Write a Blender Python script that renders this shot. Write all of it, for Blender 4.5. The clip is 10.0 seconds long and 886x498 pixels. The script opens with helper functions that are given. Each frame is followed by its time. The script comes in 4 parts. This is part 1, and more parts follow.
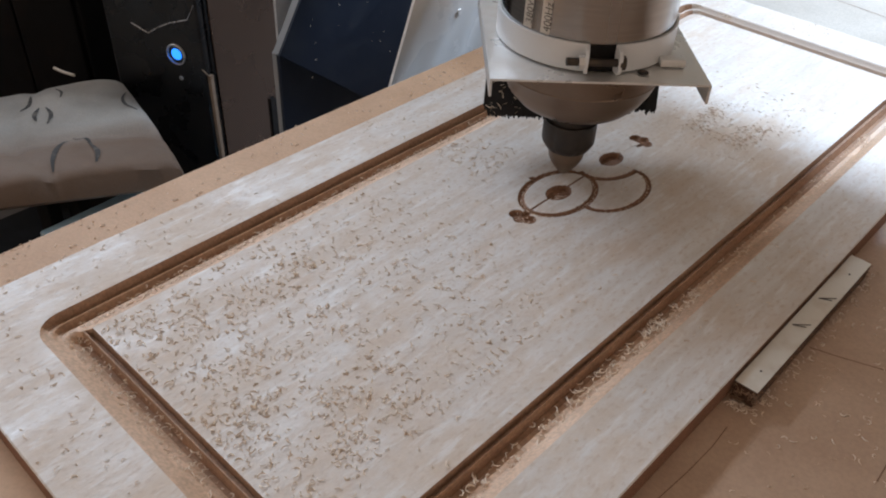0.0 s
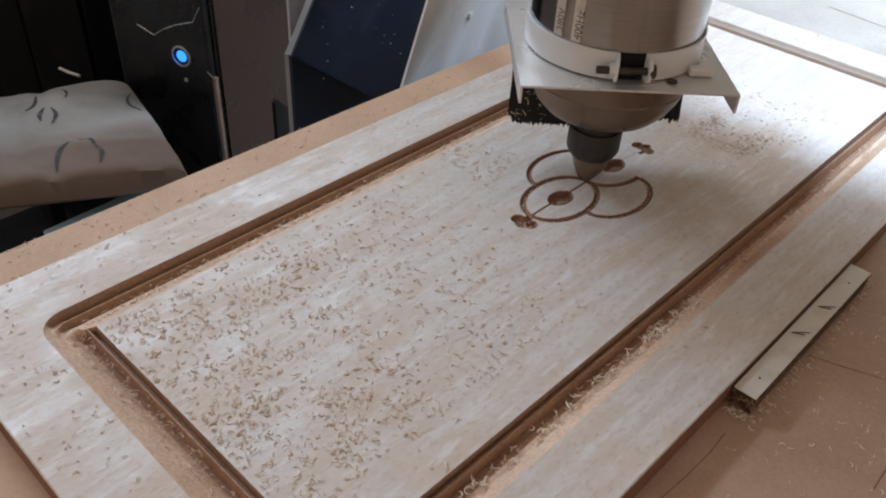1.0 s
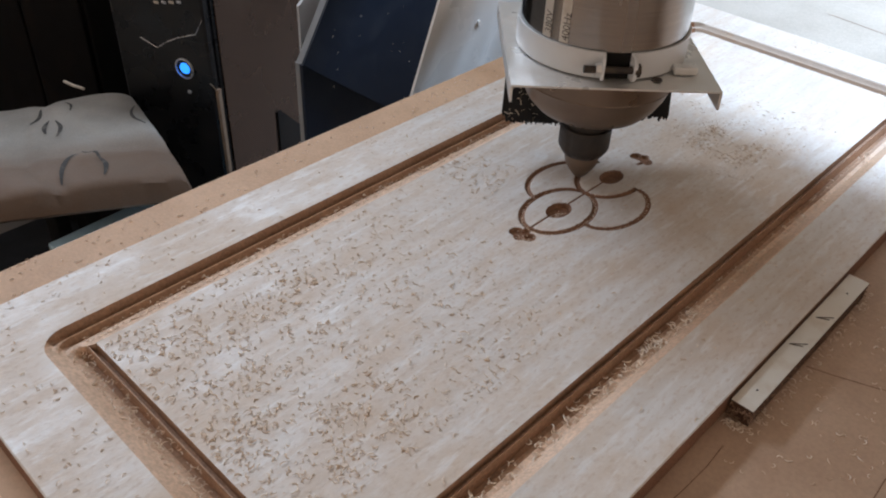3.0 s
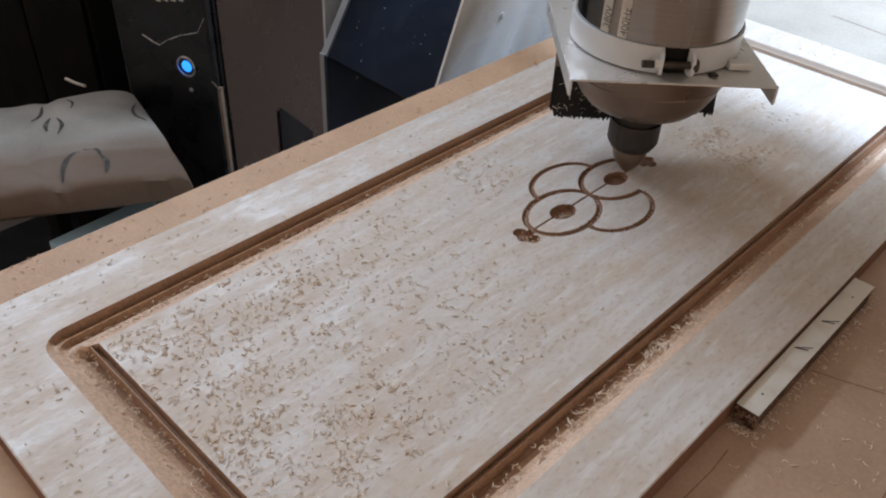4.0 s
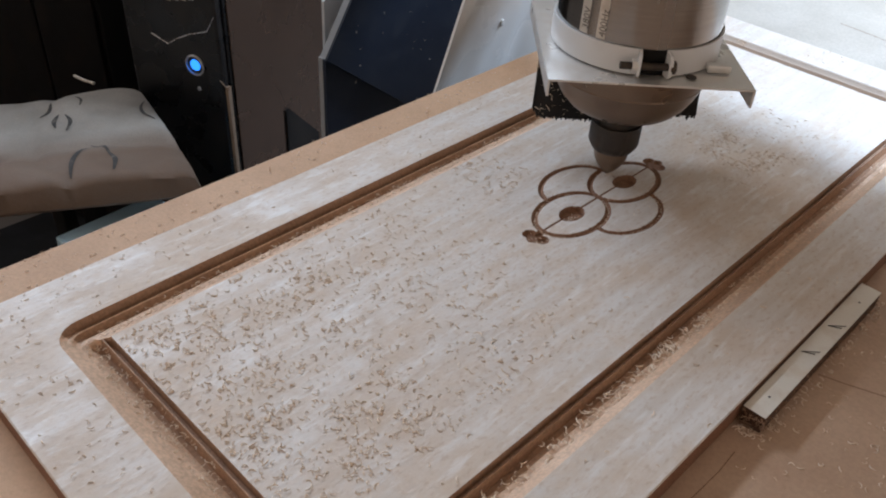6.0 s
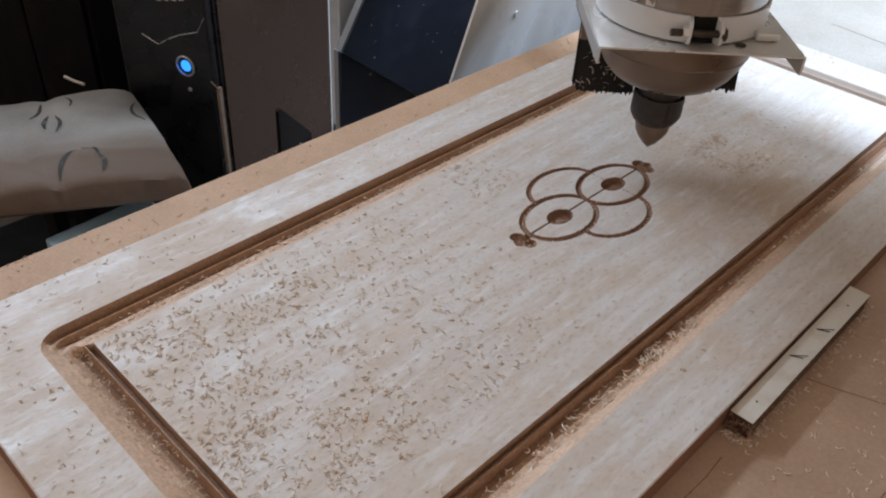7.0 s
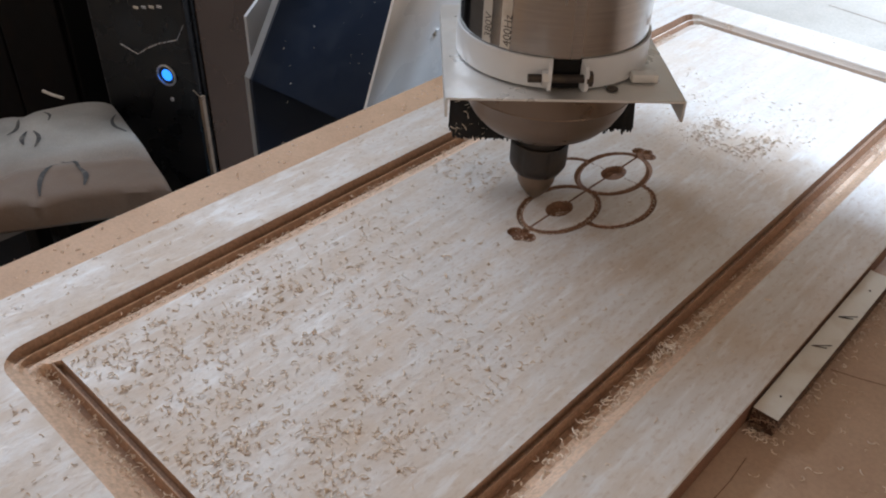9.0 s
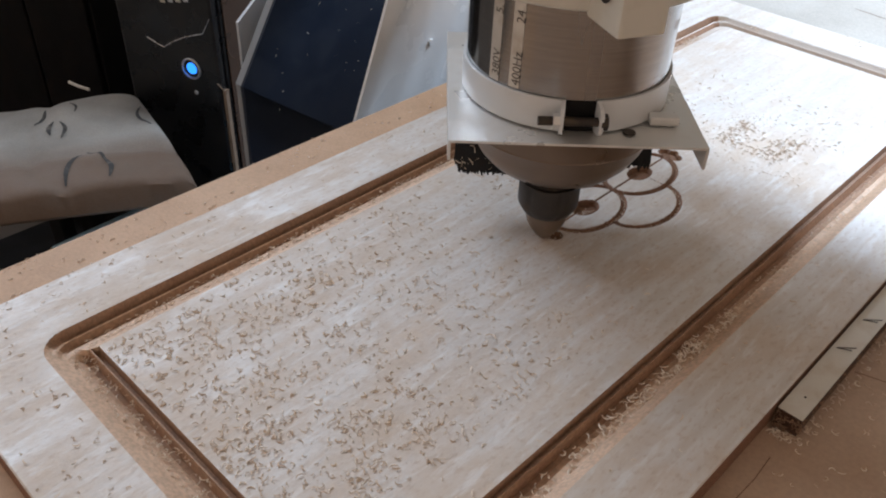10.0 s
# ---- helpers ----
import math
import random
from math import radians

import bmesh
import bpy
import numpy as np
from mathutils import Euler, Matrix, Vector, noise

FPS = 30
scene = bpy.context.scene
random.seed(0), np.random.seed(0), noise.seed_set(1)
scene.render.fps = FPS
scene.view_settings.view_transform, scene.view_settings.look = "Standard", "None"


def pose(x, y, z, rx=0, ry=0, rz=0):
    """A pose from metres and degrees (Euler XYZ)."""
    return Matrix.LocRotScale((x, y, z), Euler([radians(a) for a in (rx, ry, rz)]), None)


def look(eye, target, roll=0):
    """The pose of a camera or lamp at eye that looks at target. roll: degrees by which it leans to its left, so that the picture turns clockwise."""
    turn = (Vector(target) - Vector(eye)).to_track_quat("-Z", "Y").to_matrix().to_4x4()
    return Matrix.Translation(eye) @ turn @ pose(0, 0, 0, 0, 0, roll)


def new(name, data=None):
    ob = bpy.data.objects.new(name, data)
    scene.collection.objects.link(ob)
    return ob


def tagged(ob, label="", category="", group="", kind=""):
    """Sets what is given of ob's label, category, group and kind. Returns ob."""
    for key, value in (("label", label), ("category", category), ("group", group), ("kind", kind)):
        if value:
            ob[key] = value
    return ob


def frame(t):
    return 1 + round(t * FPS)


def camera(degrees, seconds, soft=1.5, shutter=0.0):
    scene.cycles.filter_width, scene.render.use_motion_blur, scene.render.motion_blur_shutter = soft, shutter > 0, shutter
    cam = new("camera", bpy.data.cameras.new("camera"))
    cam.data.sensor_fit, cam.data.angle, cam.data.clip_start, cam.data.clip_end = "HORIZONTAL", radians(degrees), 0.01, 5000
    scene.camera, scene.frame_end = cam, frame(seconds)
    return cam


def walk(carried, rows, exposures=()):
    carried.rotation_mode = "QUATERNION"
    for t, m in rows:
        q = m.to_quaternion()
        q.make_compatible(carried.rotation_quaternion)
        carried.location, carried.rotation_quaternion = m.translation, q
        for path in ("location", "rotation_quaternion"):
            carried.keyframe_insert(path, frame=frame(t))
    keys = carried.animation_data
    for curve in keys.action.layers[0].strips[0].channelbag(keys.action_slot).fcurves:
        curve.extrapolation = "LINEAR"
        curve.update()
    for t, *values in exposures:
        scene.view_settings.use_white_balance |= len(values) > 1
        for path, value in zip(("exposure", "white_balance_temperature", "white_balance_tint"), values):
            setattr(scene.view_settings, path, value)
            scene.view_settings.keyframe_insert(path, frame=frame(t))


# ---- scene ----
cam = camera(56.2, 10.0, soft=2.0)

PATH = [
    (0, (0.29, -0.455, 0.359), (-0.756, 0.715, -0.88), 2.9),
    (0.5, (0.289, -0.457, 0.362), (-0.768, 0.71, -0.871), 3.3),
    (1, (0.292, -0.458, 0.36), (-0.762, 0.716, -0.869), 3.6),
    (1.5, (0.298, -0.451, 0.365), (-0.762, 0.715, -0.867), 2.7),
    (2, (0.297, -0.458, 0.369), (-0.768, 0.71, -0.857), 2.7),
    (2.5, (0.296, -0.457, 0.368), (-0.773, 0.711, -0.854), 2.7),
    (3.8, (0.292, -0.448, 0.365), (-0.783, 0.72, -0.851), 2.9),
    (4, (0.291, -0.453, 0.366), (-0.779, 0.715, -0.855), 3.1),
    (4.5, (0.293, -0.46, 0.368), (-0.78, 0.709, -0.85), 3.4),
    (5, (0.292, -0.461, 0.368), (-0.779, 0.711, -0.848), 3.6),
    (5.5, (0.291, -0.461, 0.367), (-0.783, 0.71, -0.847), 3.8),
    (6.8, (0.289, -0.457, 0.366), (-0.788, 0.709, -0.851), 3.8),
    (7, (0.291, -0.452, 0.367), (-0.777, 0.722, -0.85), 3.9),
    (7.5, (0.304, -0.41, 0.367), (-0.754, 0.795, -0.828), 1.2),
    (8, (0.303, -0.423, 0.361), (-0.754, 0.79, -0.827), 0.7),
    (8.5, (0.285, -0.43, 0.356), (-0.786, 0.776, -0.827), 1.1),
    (9, (0.275, -0.433, 0.338), (-0.793, 0.759, -0.861), 2.1),
    (9.5, (0.272, -0.449, 0.342), (-0.81, 0.727, -0.861), 2.5),
    (10, (0.272, -0.445, 0.342), (-0.815, 0.722, -0.864), 2.5),
]
walk(cam, [(t, look(e, g, r)) for t, e, g, r in PATH])

# ---- light ----
world = bpy.data.worlds.new("world")
scene.world = world
world.use_nodes = True
wn = world.node_tree.nodes
sky = wn.new("ShaderNodeTexSky")
sky.sky_type, sky.sun_disc = "NISHITA", False
sky.sun_elevation, sky.sun_rotation = radians(40), radians(-60)
world.node_tree.links.new(sky.outputs[0], wn["Background"].inputs[0])
wn["Background"].inputs[1].default_value = 0.1
scene.view_settings.exposure = 0.0


def window_light(name, m, sx, sy, watts, colour):
    d = bpy.data.lights.new(name, "AREA")
    d.shape, d.size, d.size_y, d.energy, d.color = "RECTANGLE", sx, sy, watts, colour
    ob = new(name, d)
    ob.matrix_basis = m
    return ob


SIDE_WATTS, FAR_WATTS = 103, 108
window_light("side_window_light", look((-3.17, 0.34, 2.13), (0.1, 0.0, 0.0)), 3.0, 0.28, SIDE_WATTS, (0.68, 0.815, 1.0))
window_light("far_window_light", look((0.35, 1.92, 1.72), (0.2, 0.35, 0.0)), 1.7, 0.42, FAR_WATTS, (0.65, 0.80, 1.0))


# ---- materials ----
def material(name, build):
    m = bpy.data.materials.new(name)
    m.use_nodes = True
    nt = m.node_tree
    build(nt, nt.nodes["Principled BSDF"])
    return m


def node(nt, kind, **values):
    n = nt.nodes.new("ShaderNode" + kind)
    for k, v in values.items():
        n.inputs[k.replace("_", " ")].default_value = v
    return n


def noise_of(nt, scale, detail=4.0, stretch=(1, 1, 1), rough=0.55):
    g = nt.nodes.new("ShaderNodeNewGeometry")
    mp = nt.nodes.new("ShaderNodeMapping")
    mp.inputs["Scale"].default_value = stretch
    nt.links.new(g.outputs["Position"], mp.inputs["Vector"])
    n = node(nt, "TexNoise", Scale=scale, Detail=detail, Roughness=rough)
    nt.links.new(mp.outputs[0], n.inputs["Vector"])
    return n


def object_noise(nt, scale, detail=4.0, stretch=(1, 1, 1)):
    g = nt.nodes.new("ShaderNodeTexCoord")
    mp = nt.nodes.new("ShaderNodeMapping")
    mp.inputs["Scale"].default_value = stretch
    nt.links.new(g.outputs["Object"], mp.inputs["Vector"])
    n = node(nt, "TexNoise", Scale=scale, Detail=detail)
    nt.links.new(mp.outputs[0], n.inputs["Vector"])
    return n


def ramp(nt, source, stops):
    r = nt.nodes.new("ShaderNodeValToRGB")
    e = r.color_ramp.elements
    while len(e) < len(stops):
        e.new(0.5)
    for k, (p, c) in zip(e, stops):
        k.position, k.color = p, (*c, 1) if len(c) == 3 else c
    nt.links.new(source, r.inputs[0])
    return r


def blend(nt, fac, a, b, mode="MIX"):
    m = nt.nodes.new("ShaderNodeMix")
    m.data_type, m.blend_type = "RGBA", mode
    for socket, v in ((0, fac), (6, a), (7, b)):
        if isinstance(v, (int, float)):
            m.inputs[socket].default_value = v
        elif isinstance(v, tuple):
            m.inputs[socket].default_value = (*v, 1)
        else:
            nt.links.new(v, m.inputs[socket])
    return m.outputs[2]


def bump(nt, bsdf, source, strength, distance):
    b = node(nt, "Bump", Strength=strength, Distance=distance)
    nt.links.new(source, b.inputs["Height"])
    nt.links.new(b.outputs[0], bsdf.inputs["Normal"])


def grey(v):
    return (v, v, v)


def veneer_nodes(nt, b):
    # pale limed veneer, faint wavy grain along y, uneven film of wood dust
    grain = noise_of(nt, 40, 5, (6, 0.4, 1), 0.6)
    grain.inputs["Distortion"].default_value = 0.6
    broad = noise_of(nt, 7, 3, (2.2, 0.7, 1))
    base = ramp(nt, grain.outputs[0], [(0.30, (0.70, 0.655, 0.62)), (0.5, (0.745, 0.71, 0.68)), (0.70, (0.775, 0.75, 0.73))])
    tone = ramp(nt, broad.outputs[0], [(0.35, (0.92, 0.885, 0.85)), (0.60, (1, 1, 1))])
    c = blend(nt, 1.0, base.outputs[0], tone.outputs[0], "MULTIPLY")
    rings = nt.nodes.new("ShaderNodeTexWave")
    rings.bands_direction = "X"
    for k, v in (("Scale", 15), ("Distortion", 11), ("Detail", 2), ("Detail Scale", 0.5)):
        rings.inputs[k].default_value = v
    pos = nt.nodes.new("ShaderNodeNewGeometry")
    mp = nt.nodes.new("ShaderNodeMapping")
    mp.inputs["Scale"].default_value = (1, 0.12, 1)
    nt.links.new(pos.outputs["Position"], mp.inputs["Vector"])
    nt.links.new(mp.outputs[0], rings.inputs["Vector"])
    rm = ramp(nt, rings.outputs[0], [(0.45, grey(0)), (1.0, grey(0.5))])
    c = blend(nt, rm.outputs[0], c, (0.62, 0.545, 0.48))
    # dust film: thick near the start of the cut and round the last passes, wiped thin beside the ornament
    dust = noise_of(nt, 15, 8, (1.3, 0.7, 1), 0.70)
    sep = nt.nodes.new("ShaderNodeSeparateXYZ")
    nt.links.new(pos.outputs["Position"], sep.inputs[0])
    total = dust.outputs[0]
    for socket, lo, hi, v0, v1 in ((1, 0.02, -0.24, -0.02, 0.065), (0, 0.06, -0.06, -0.045, 0.0)):
        k = node(nt, "MapRange", From_Min=lo, From_Max=hi, To_Min=v0, To_Max=v1)
        nt.links.new(sep.outputs[socket], k.inputs["Value"])
        add = nt.nodes.new("ShaderNodeMath")
        nt.links.new(total, add.inputs[0])
        nt.links.new(k.outputs[0], add.inputs[1])
        total = add.outputs[0]
    for centre, reach, gain in (((0.055, 0.165, 0), 0.085, 0.30), ((0.080, 0.07, 0), 0.055, 0.22), ((0.005, 0.03, 0), 0.09, -0.10)):
        far = nt.nodes.new("ShaderNodeVectorMath")
        far.operation = "DISTANCE"
        far.inputs[1].default_value = centre
        nt.links.new(pos.outputs["Position"], far.inputs[0])
        k = node(nt, "MapRange", From_Min=reach, From_Max=0.0, To_Min=0.0, To_Max=gain)
        nt.links.new(far.outputs["Value"], k.inputs["Value"])
        add = nt.nodes.new("ShaderNodeMath")
        nt.links.new(total, add.inputs[0])
        nt.links.new(k.outputs[0], add.inputs[1])
        total = add.outputs[0]
    dm = ramp(nt, total, [(0.42, grey(0)), (0.54, grey(0.42)), (0.70, grey(0.8))])
    c = blend(nt, dm.outputs[0], c, (0.62, 0.475, 0.350))
    speck = noise_of(nt, 260, 3, (1.3, 0.6, 1))
    sm = ramp(nt, speck.outputs[0], [(0.53, grey(0)), (0.70, grey(0.52))])
    c = blend(nt, sm.outputs[0], c, (0.52, 0.39, 0.295))
    streak = noise_of(nt, 70, 4, (2.6, 0.45, 1), 0.6)
    st = ramp(nt, streak.outputs[0], [(0.54, grey(0)), (0.68, grey(0.55))])
    c = blend(nt, st.outputs[0], c, (0.84, 0.83, 0.82))
    nt.links.new(c, b.inputs["Base Color"])
    rr = ramp(nt, total, [(0.38, grey(0.34)), (0.60, grey(0.62))])
    nt.links.new(rr.outputs[0], b.inputs["Roughness"])
    b.inputs["Specular IOR Level"].default_value = 0.8
    h = blend(nt, 0.6, grain.outputs[0], dust.outputs[0])
    h = blend(nt, 0.4, h, speck.outputs[0])
    bump(nt, b, h, 0.6, 0.0013)


def mdf_nodes(a, d, rough=0.85, fleck=0.78, shine=0.5):
    def build(nt, b):
        n1, n2 = noise_of(nt, 14, 4), noise_of(nt, 420, 3)
        c = ramp(nt, n1.outputs[0], [(0.3, a), (0.7, d)]).outputs[0]
        f = ramp(nt, n2.outputs[0], [(0.35, grey(fleck)), (0.62, grey(1.05))])
        c = blend(nt, 1.0, c, f.outputs[0], "MULTIPLY")
        nt.links.new(c, b.inputs["Base Color"])
        b.inputs["Roughness"].default_value = rough
        b.inputs["Specular IOR Level"].default_value = shine
        bump(nt, b, n2.outputs[0], 0.5, 0.0006)
    return build


def paint_nodes(colour, rough, worn=(0.5, 0.42, 0.34), amount=0.25, scale=30, metallic=0.0, shine=0.5):
    def build(nt, b):
        b.inputs["Specular IOR Level"].default_value = shine
        n1, n2 = object_noise(nt, scale, 5), object_noise(nt, scale * 9, 3)
        m = ramp(nt, n1.outputs[0], [(0.5, grey(0)), (0.75, grey(amount))])
        c = blend(nt, m.outputs[0], colour, worn)
        nt.links.new(c, b.inputs["Base Color"])
        b.inputs["Metallic"].default_value = metallic
        r = ramp(nt, n1.outputs[0], [(0.35, grey(rough)), (0.7, grey(min(1, rough + 0.25)))])
        nt.links.new(r.outputs[0], b.inputs["Roughness"])
        bump(nt, b, n2.outputs[0], 0.12, 0.0004)
    return build


def steel_nodes(nt, b):
    # stainless tube brushed round its girth, light dust film
    n = object_noise(nt, 60, 3, (0.4, 0.4, 22))
    d = object_noise(nt, 16, 5)
    c = ramp(nt, n.outputs[0], [(0.3, (0.30, 0.295, 0.29)), (0.7, (0.38, 0.37, 0.36))]).outputs[0]
    dm = ramp(nt, d.outputs[0], [(0.5, grey(0)), (0.8, grey(0.2))])
    c = blend(nt, dm.outputs[0], c, (0.45, 0.36, 0.28))
    nt.links.new(c, b.inputs["Base Color"])
    b.inputs["Metallic"].default_value = 1.0
    wipe = object_noise(nt, 34, 3, (1, 1, 0.05))
    r = ramp(nt, wipe.outputs[0], [(0.35, grey(0.10)), (0.65, grey(0.30))])
    nt.links.new(r.outputs[0], b.inputs["Roughness"])
    t = nt.nodes.new("ShaderNodeTangent")
    t.direction_type, t.axis = "RADIAL", "Z"
    nt.links.new(t.outputs[0], b.inputs["Tangent"])
    b.inputs["Anisotropic"].default_value = 0.5


def chip_nodes(nt, b):
    g = nt.nodes.new("ShaderNodeNewGeometry")
    c = ramp(nt, g.outputs["Random Per Island"], [(0, (0.64, 0.48, 0.35)), (0.5, (0.84, 0.70, 0.56)), (1, (0.95, 0.86, 0.76))])
    nt.links.new(c.outputs[0], b.inputs["Base Color"])
    b.inputs["Roughness"].default_value = 0.8


EDGE_SHADE_A, EDGE_SHADE_B = 0.53, 0.45


def fabric_nodes(nt, b):
    n1, n2 = object_noise(nt, 9, 5), object_noise(nt, 500, 2)
    c = ramp(nt, n1.outputs[0], [(0.3, (0.24, 0.213, 0.182)), (0.7, (0.37, 0.338, 0.298))]).outputs[0]
    f = ramp(nt, n2.outputs[0], [(0.3, grey(0.85)), (0.7, grey(1.05))])
    c = blend(nt, 1.0, c, f.outputs[0], "MULTIPLY")
    # warm brown shade painted in along the front edge
    pos = nt.nodes.new("ShaderNodeNewGeometry")
    depth = nt.nodes.new("ShaderNodeVectorMath")
    depth.operation = "DOT_PRODUCT"
    depth.inputs[1].default_value = (-0.870, 0.493, 0.9)
    nt.links.new(pos.outputs["Position"], depth.inputs[0])
    edge_shade = node(nt, "MapRange", From_Min=EDGE_SHADE_A, From_Max=EDGE_SHADE_B, To_Min=0.0, To_Max=0.8)
    nt.links.new(depth.outputs["Value"], edge_shade.inputs["Value"])
    # shade mask, broken up by the fabric noise
    worn = nt.nodes.new("ShaderNodeMath")
    worn.operation = "MULTIPLY"
    gm = ramp(nt, n1.outputs[0], [(0.3, grey(0.72)), (0.6, grey(1.0))])
    nt.links.new(edge_shade.outputs[0], worn.inputs[0])
    nt.links.new(gm.outputs[0], worn.inputs[1])
    c = blend(nt, worn.outputs[0], c, (0.115, 0.052, 0.020))
    nt.links.new(c, b.inputs["Base Color"])
    b.inputs["Roughness"].default_value = 0.7
    bump(nt, b, n1.outputs[0], 0.6, 0.012)


def glow_nodes(nt, b):
    b.inputs["Base Color"].default_value = (0.01, 0.05, 0.3, 1)
    b.inputs["Emission Color"].default_value = (0.02, 0.22, 1.0, 1)
    b.inputs["Emission Strength"].default_value = 2.2


VENEER = material("limed_veneer", veneer_nodes)


def groove_nodes(nt, b):
    # raw brown core; window glare at the door's far end mixed in as a pale tint
    n1, n2 = noise_of(nt, 14, 4), noise_of(nt, 420, 3)
    c = ramp(nt, n1.outputs[0], [(0.3, (0.62, 0.405, 0.265)), (0.7, (0.80, 0.57, 0.41))]).outputs[0]
    f = ramp(nt, n2.outputs[0], [(0.35, grey(0.8)), (0.62, grey(1.05))])
    c = blend(nt, 1.0, c, f.outputs[0], "MULTIPLY")
    pos = nt.nodes.new("ShaderNodeNewGeometry")
    sep = nt.nodes.new("ShaderNodeSeparateXYZ")
    nt.links.new(pos.outputs["Position"], sep.inputs[0])
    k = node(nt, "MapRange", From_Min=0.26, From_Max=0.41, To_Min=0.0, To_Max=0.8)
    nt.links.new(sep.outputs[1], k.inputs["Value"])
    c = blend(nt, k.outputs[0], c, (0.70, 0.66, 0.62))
    nt.links.new(c, b.inputs["Base Color"])
    b.inputs["Roughness"].default_value = 0.6
    b.inputs["Specular IOR Level"].default_value = 0.65
    bump(nt, b, n2.outputs[0], 0.5, 0.0006)


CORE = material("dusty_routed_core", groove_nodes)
# core darkened to carry the shade in the groove's deep parts
SHADED_CORE = material("shaded_groove_core", mdf_nodes((0.38, 0.22, 0.14), (0.50, 0.315, 0.205), 0.7))
# fresh burnt cut, darkened further for shade inside the narrow V
CARVE = material("burnt_shaded_carved_core", mdf_nodes((0.22, 0.11, 0.066), (0.32, 0.18, 0.11)))
BOARD = material("spoil_board", mdf_nodes((0.45, 0.295, 0.20), (0.54, 0.375, 0.265), 0.42, 0.94, 0.8))
BOARD_LEFT = material("lighter_spoil_board", mdf_nodes((0.54, 0.335, 0.20), (0.64, 0.42, 0.265), 0.65, 0.96))
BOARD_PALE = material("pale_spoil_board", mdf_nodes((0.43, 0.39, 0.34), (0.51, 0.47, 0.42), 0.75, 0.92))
EDGE = material("board_edge", mdf_nodes((0.060, 0.028, 0.016), (0.115, 0.055, 0.032)))
SCRIBE = material("scribed_groove", mdf_nodes((0.20, 0.115, 0.07), (0.30, 0.18, 0.115)))
RAWEDGE = material("raw_door_edge", mdf_nodes((0.20, 0.095, 0.055), (0.30, 0.15, 0.09)))
LAMINATE = material("white_laminate", paint_nodes((0.72, 0.68, 0.61), 0.4, (0.5, 0.38, 0.27), 0.5, 60))
STEEL = material("brushed_steel", steel_nodes)
NOSE = material("dusty_nose_steel", paint_nodes((0.19, 0.137, 0.102), 0.24, (0.27, 0.195, 0.14), 0.6, 25, 0.8))
WHITE = material("white_paint", paint_nodes((0.74, 0.75, 0.76), 0.32, (0.55, 0.43, 0.33), 0.3, 22))
GLOSSW = material("gloss_white_sheet", paint_nodes((0.76, 0.77, 0.78), 0.16, (0.6, 0.52, 0.44), 0.3, 10, 0.0, 0.9))
ALU = material("dull_sheet_metal", paint_nodes((0.74, 0.73, 0.71), 0.26, (0.50, 0.38, 0.27), 0.45, 28, 0.5))
NUTM = material("black_oxide_steel", paint_nodes((0.022, 0.017, 0.014), 0.42, (0.10, 0.07, 0.05), 0.4, 60, 0.0, 0.5))
DARK = material("dark_metal", paint_nodes((0.05, 0.04, 0.035), 0.4, (0.2, 0.15, 0.1), 0.4, 80, 0.6))
BITM = material("carbide_bit", paint_nodes((0.20, 0.145, 0.105), 0.35, (0.3, 0.2, 0.13), 0.5, 120, 0.6))
BRISTLE = material("black_bristle", paint_nodes((0.010, 0.009, 0.009), 0.6, (0.2, 0.14, 0.1), 0.1, 200))
NAVY = material("navy_paint", paint_nodes((0.009, 0.015, 0.030), 0.42, (0.10, 0.10, 0.10), 0.12, 26, 0.0, 0.35))
GREYP = material("grey_paint", paint_nodes((0.26, 0.27, 0.28), 0.4, (0.35, 0.3, 0.26), 0.4, 18))
PALEGREY = material("pale_grey_paint", paint_nodes((0.50, 0.51, 0.53), 0.4, (0.42, 0.36, 0.3), 0.3, 18))
CREAM = material("cream_casting", paint_nodes((0.66, 0.62, 0.54), 0.4, (0.45, 0.35, 0.25), 0.4, 30))
BLACKG = material("gloss_black", paint_nodes((0.006, 0.006, 0.007), 0.2, (0.04, 0.03, 0.025), 0.15, 20))
SIDEP = material("side_panel_gloss", paint_nodes((0.135, 0.092, 0.074), 0.14, (0.16, 0.115, 0.09), 0.3, 8, 0.8))
BLACKM = material("matt_black", paint_nodes((0.010, 0.0088, 0.0085), 0.65, (0.03, 0.024, 0.02), 0.4, 12, 0.0, 0.2))
BLACKS = material("satin_black", paint_nodes((0.006, 0.005, 0.005), 0.4, (0.025, 0.018, 0.015), 0.5, 16, 0.0, 0.1))
CHROME = material("chrome", paint_nodes((0.6, 0.6, 0.62), 0.2, (0.3, 0.3, 0.3), 0.2, 60, 0.9))
FABRIC = material("worn_beige_fabric", fabric_nodes)
STAIN = material("grey_fabric_mark", paint_nodes((0.05, 0.046, 0.043), 0.8, (0.17, 0.15, 0.13), 0.9, 90))
BLUEP = material("light_blue_plastic", paint_nodes((0.46, 0.68, 0.82), 0.4, (0.42, 0.58, 0.68), 0.3, 14))
FIBRE = material("torn_fibre", mdf_nodes((0.16, 0.085, 0.05), (0.40, 0.25, 0.16)))
CHIP = material("wood_shaving", chip_nodes)
INK = material("faded_print", paint_nodes((0.10, 0.085, 0.075), 0.6, (0.3, 0.27, 0.24), 0.6, 300))
PLATE = material("worn_label_strip", paint_nodes((0.70, 0.67, 0.62), 0.35, (0.5, 0.42, 0.34), 0.6, 90, 0.6))
WALLM = material("white_wall", paint_nodes((0.52, 0.45, 0.38), 0.85, (0.24, 0.2, 0.17), 0.4, 2))
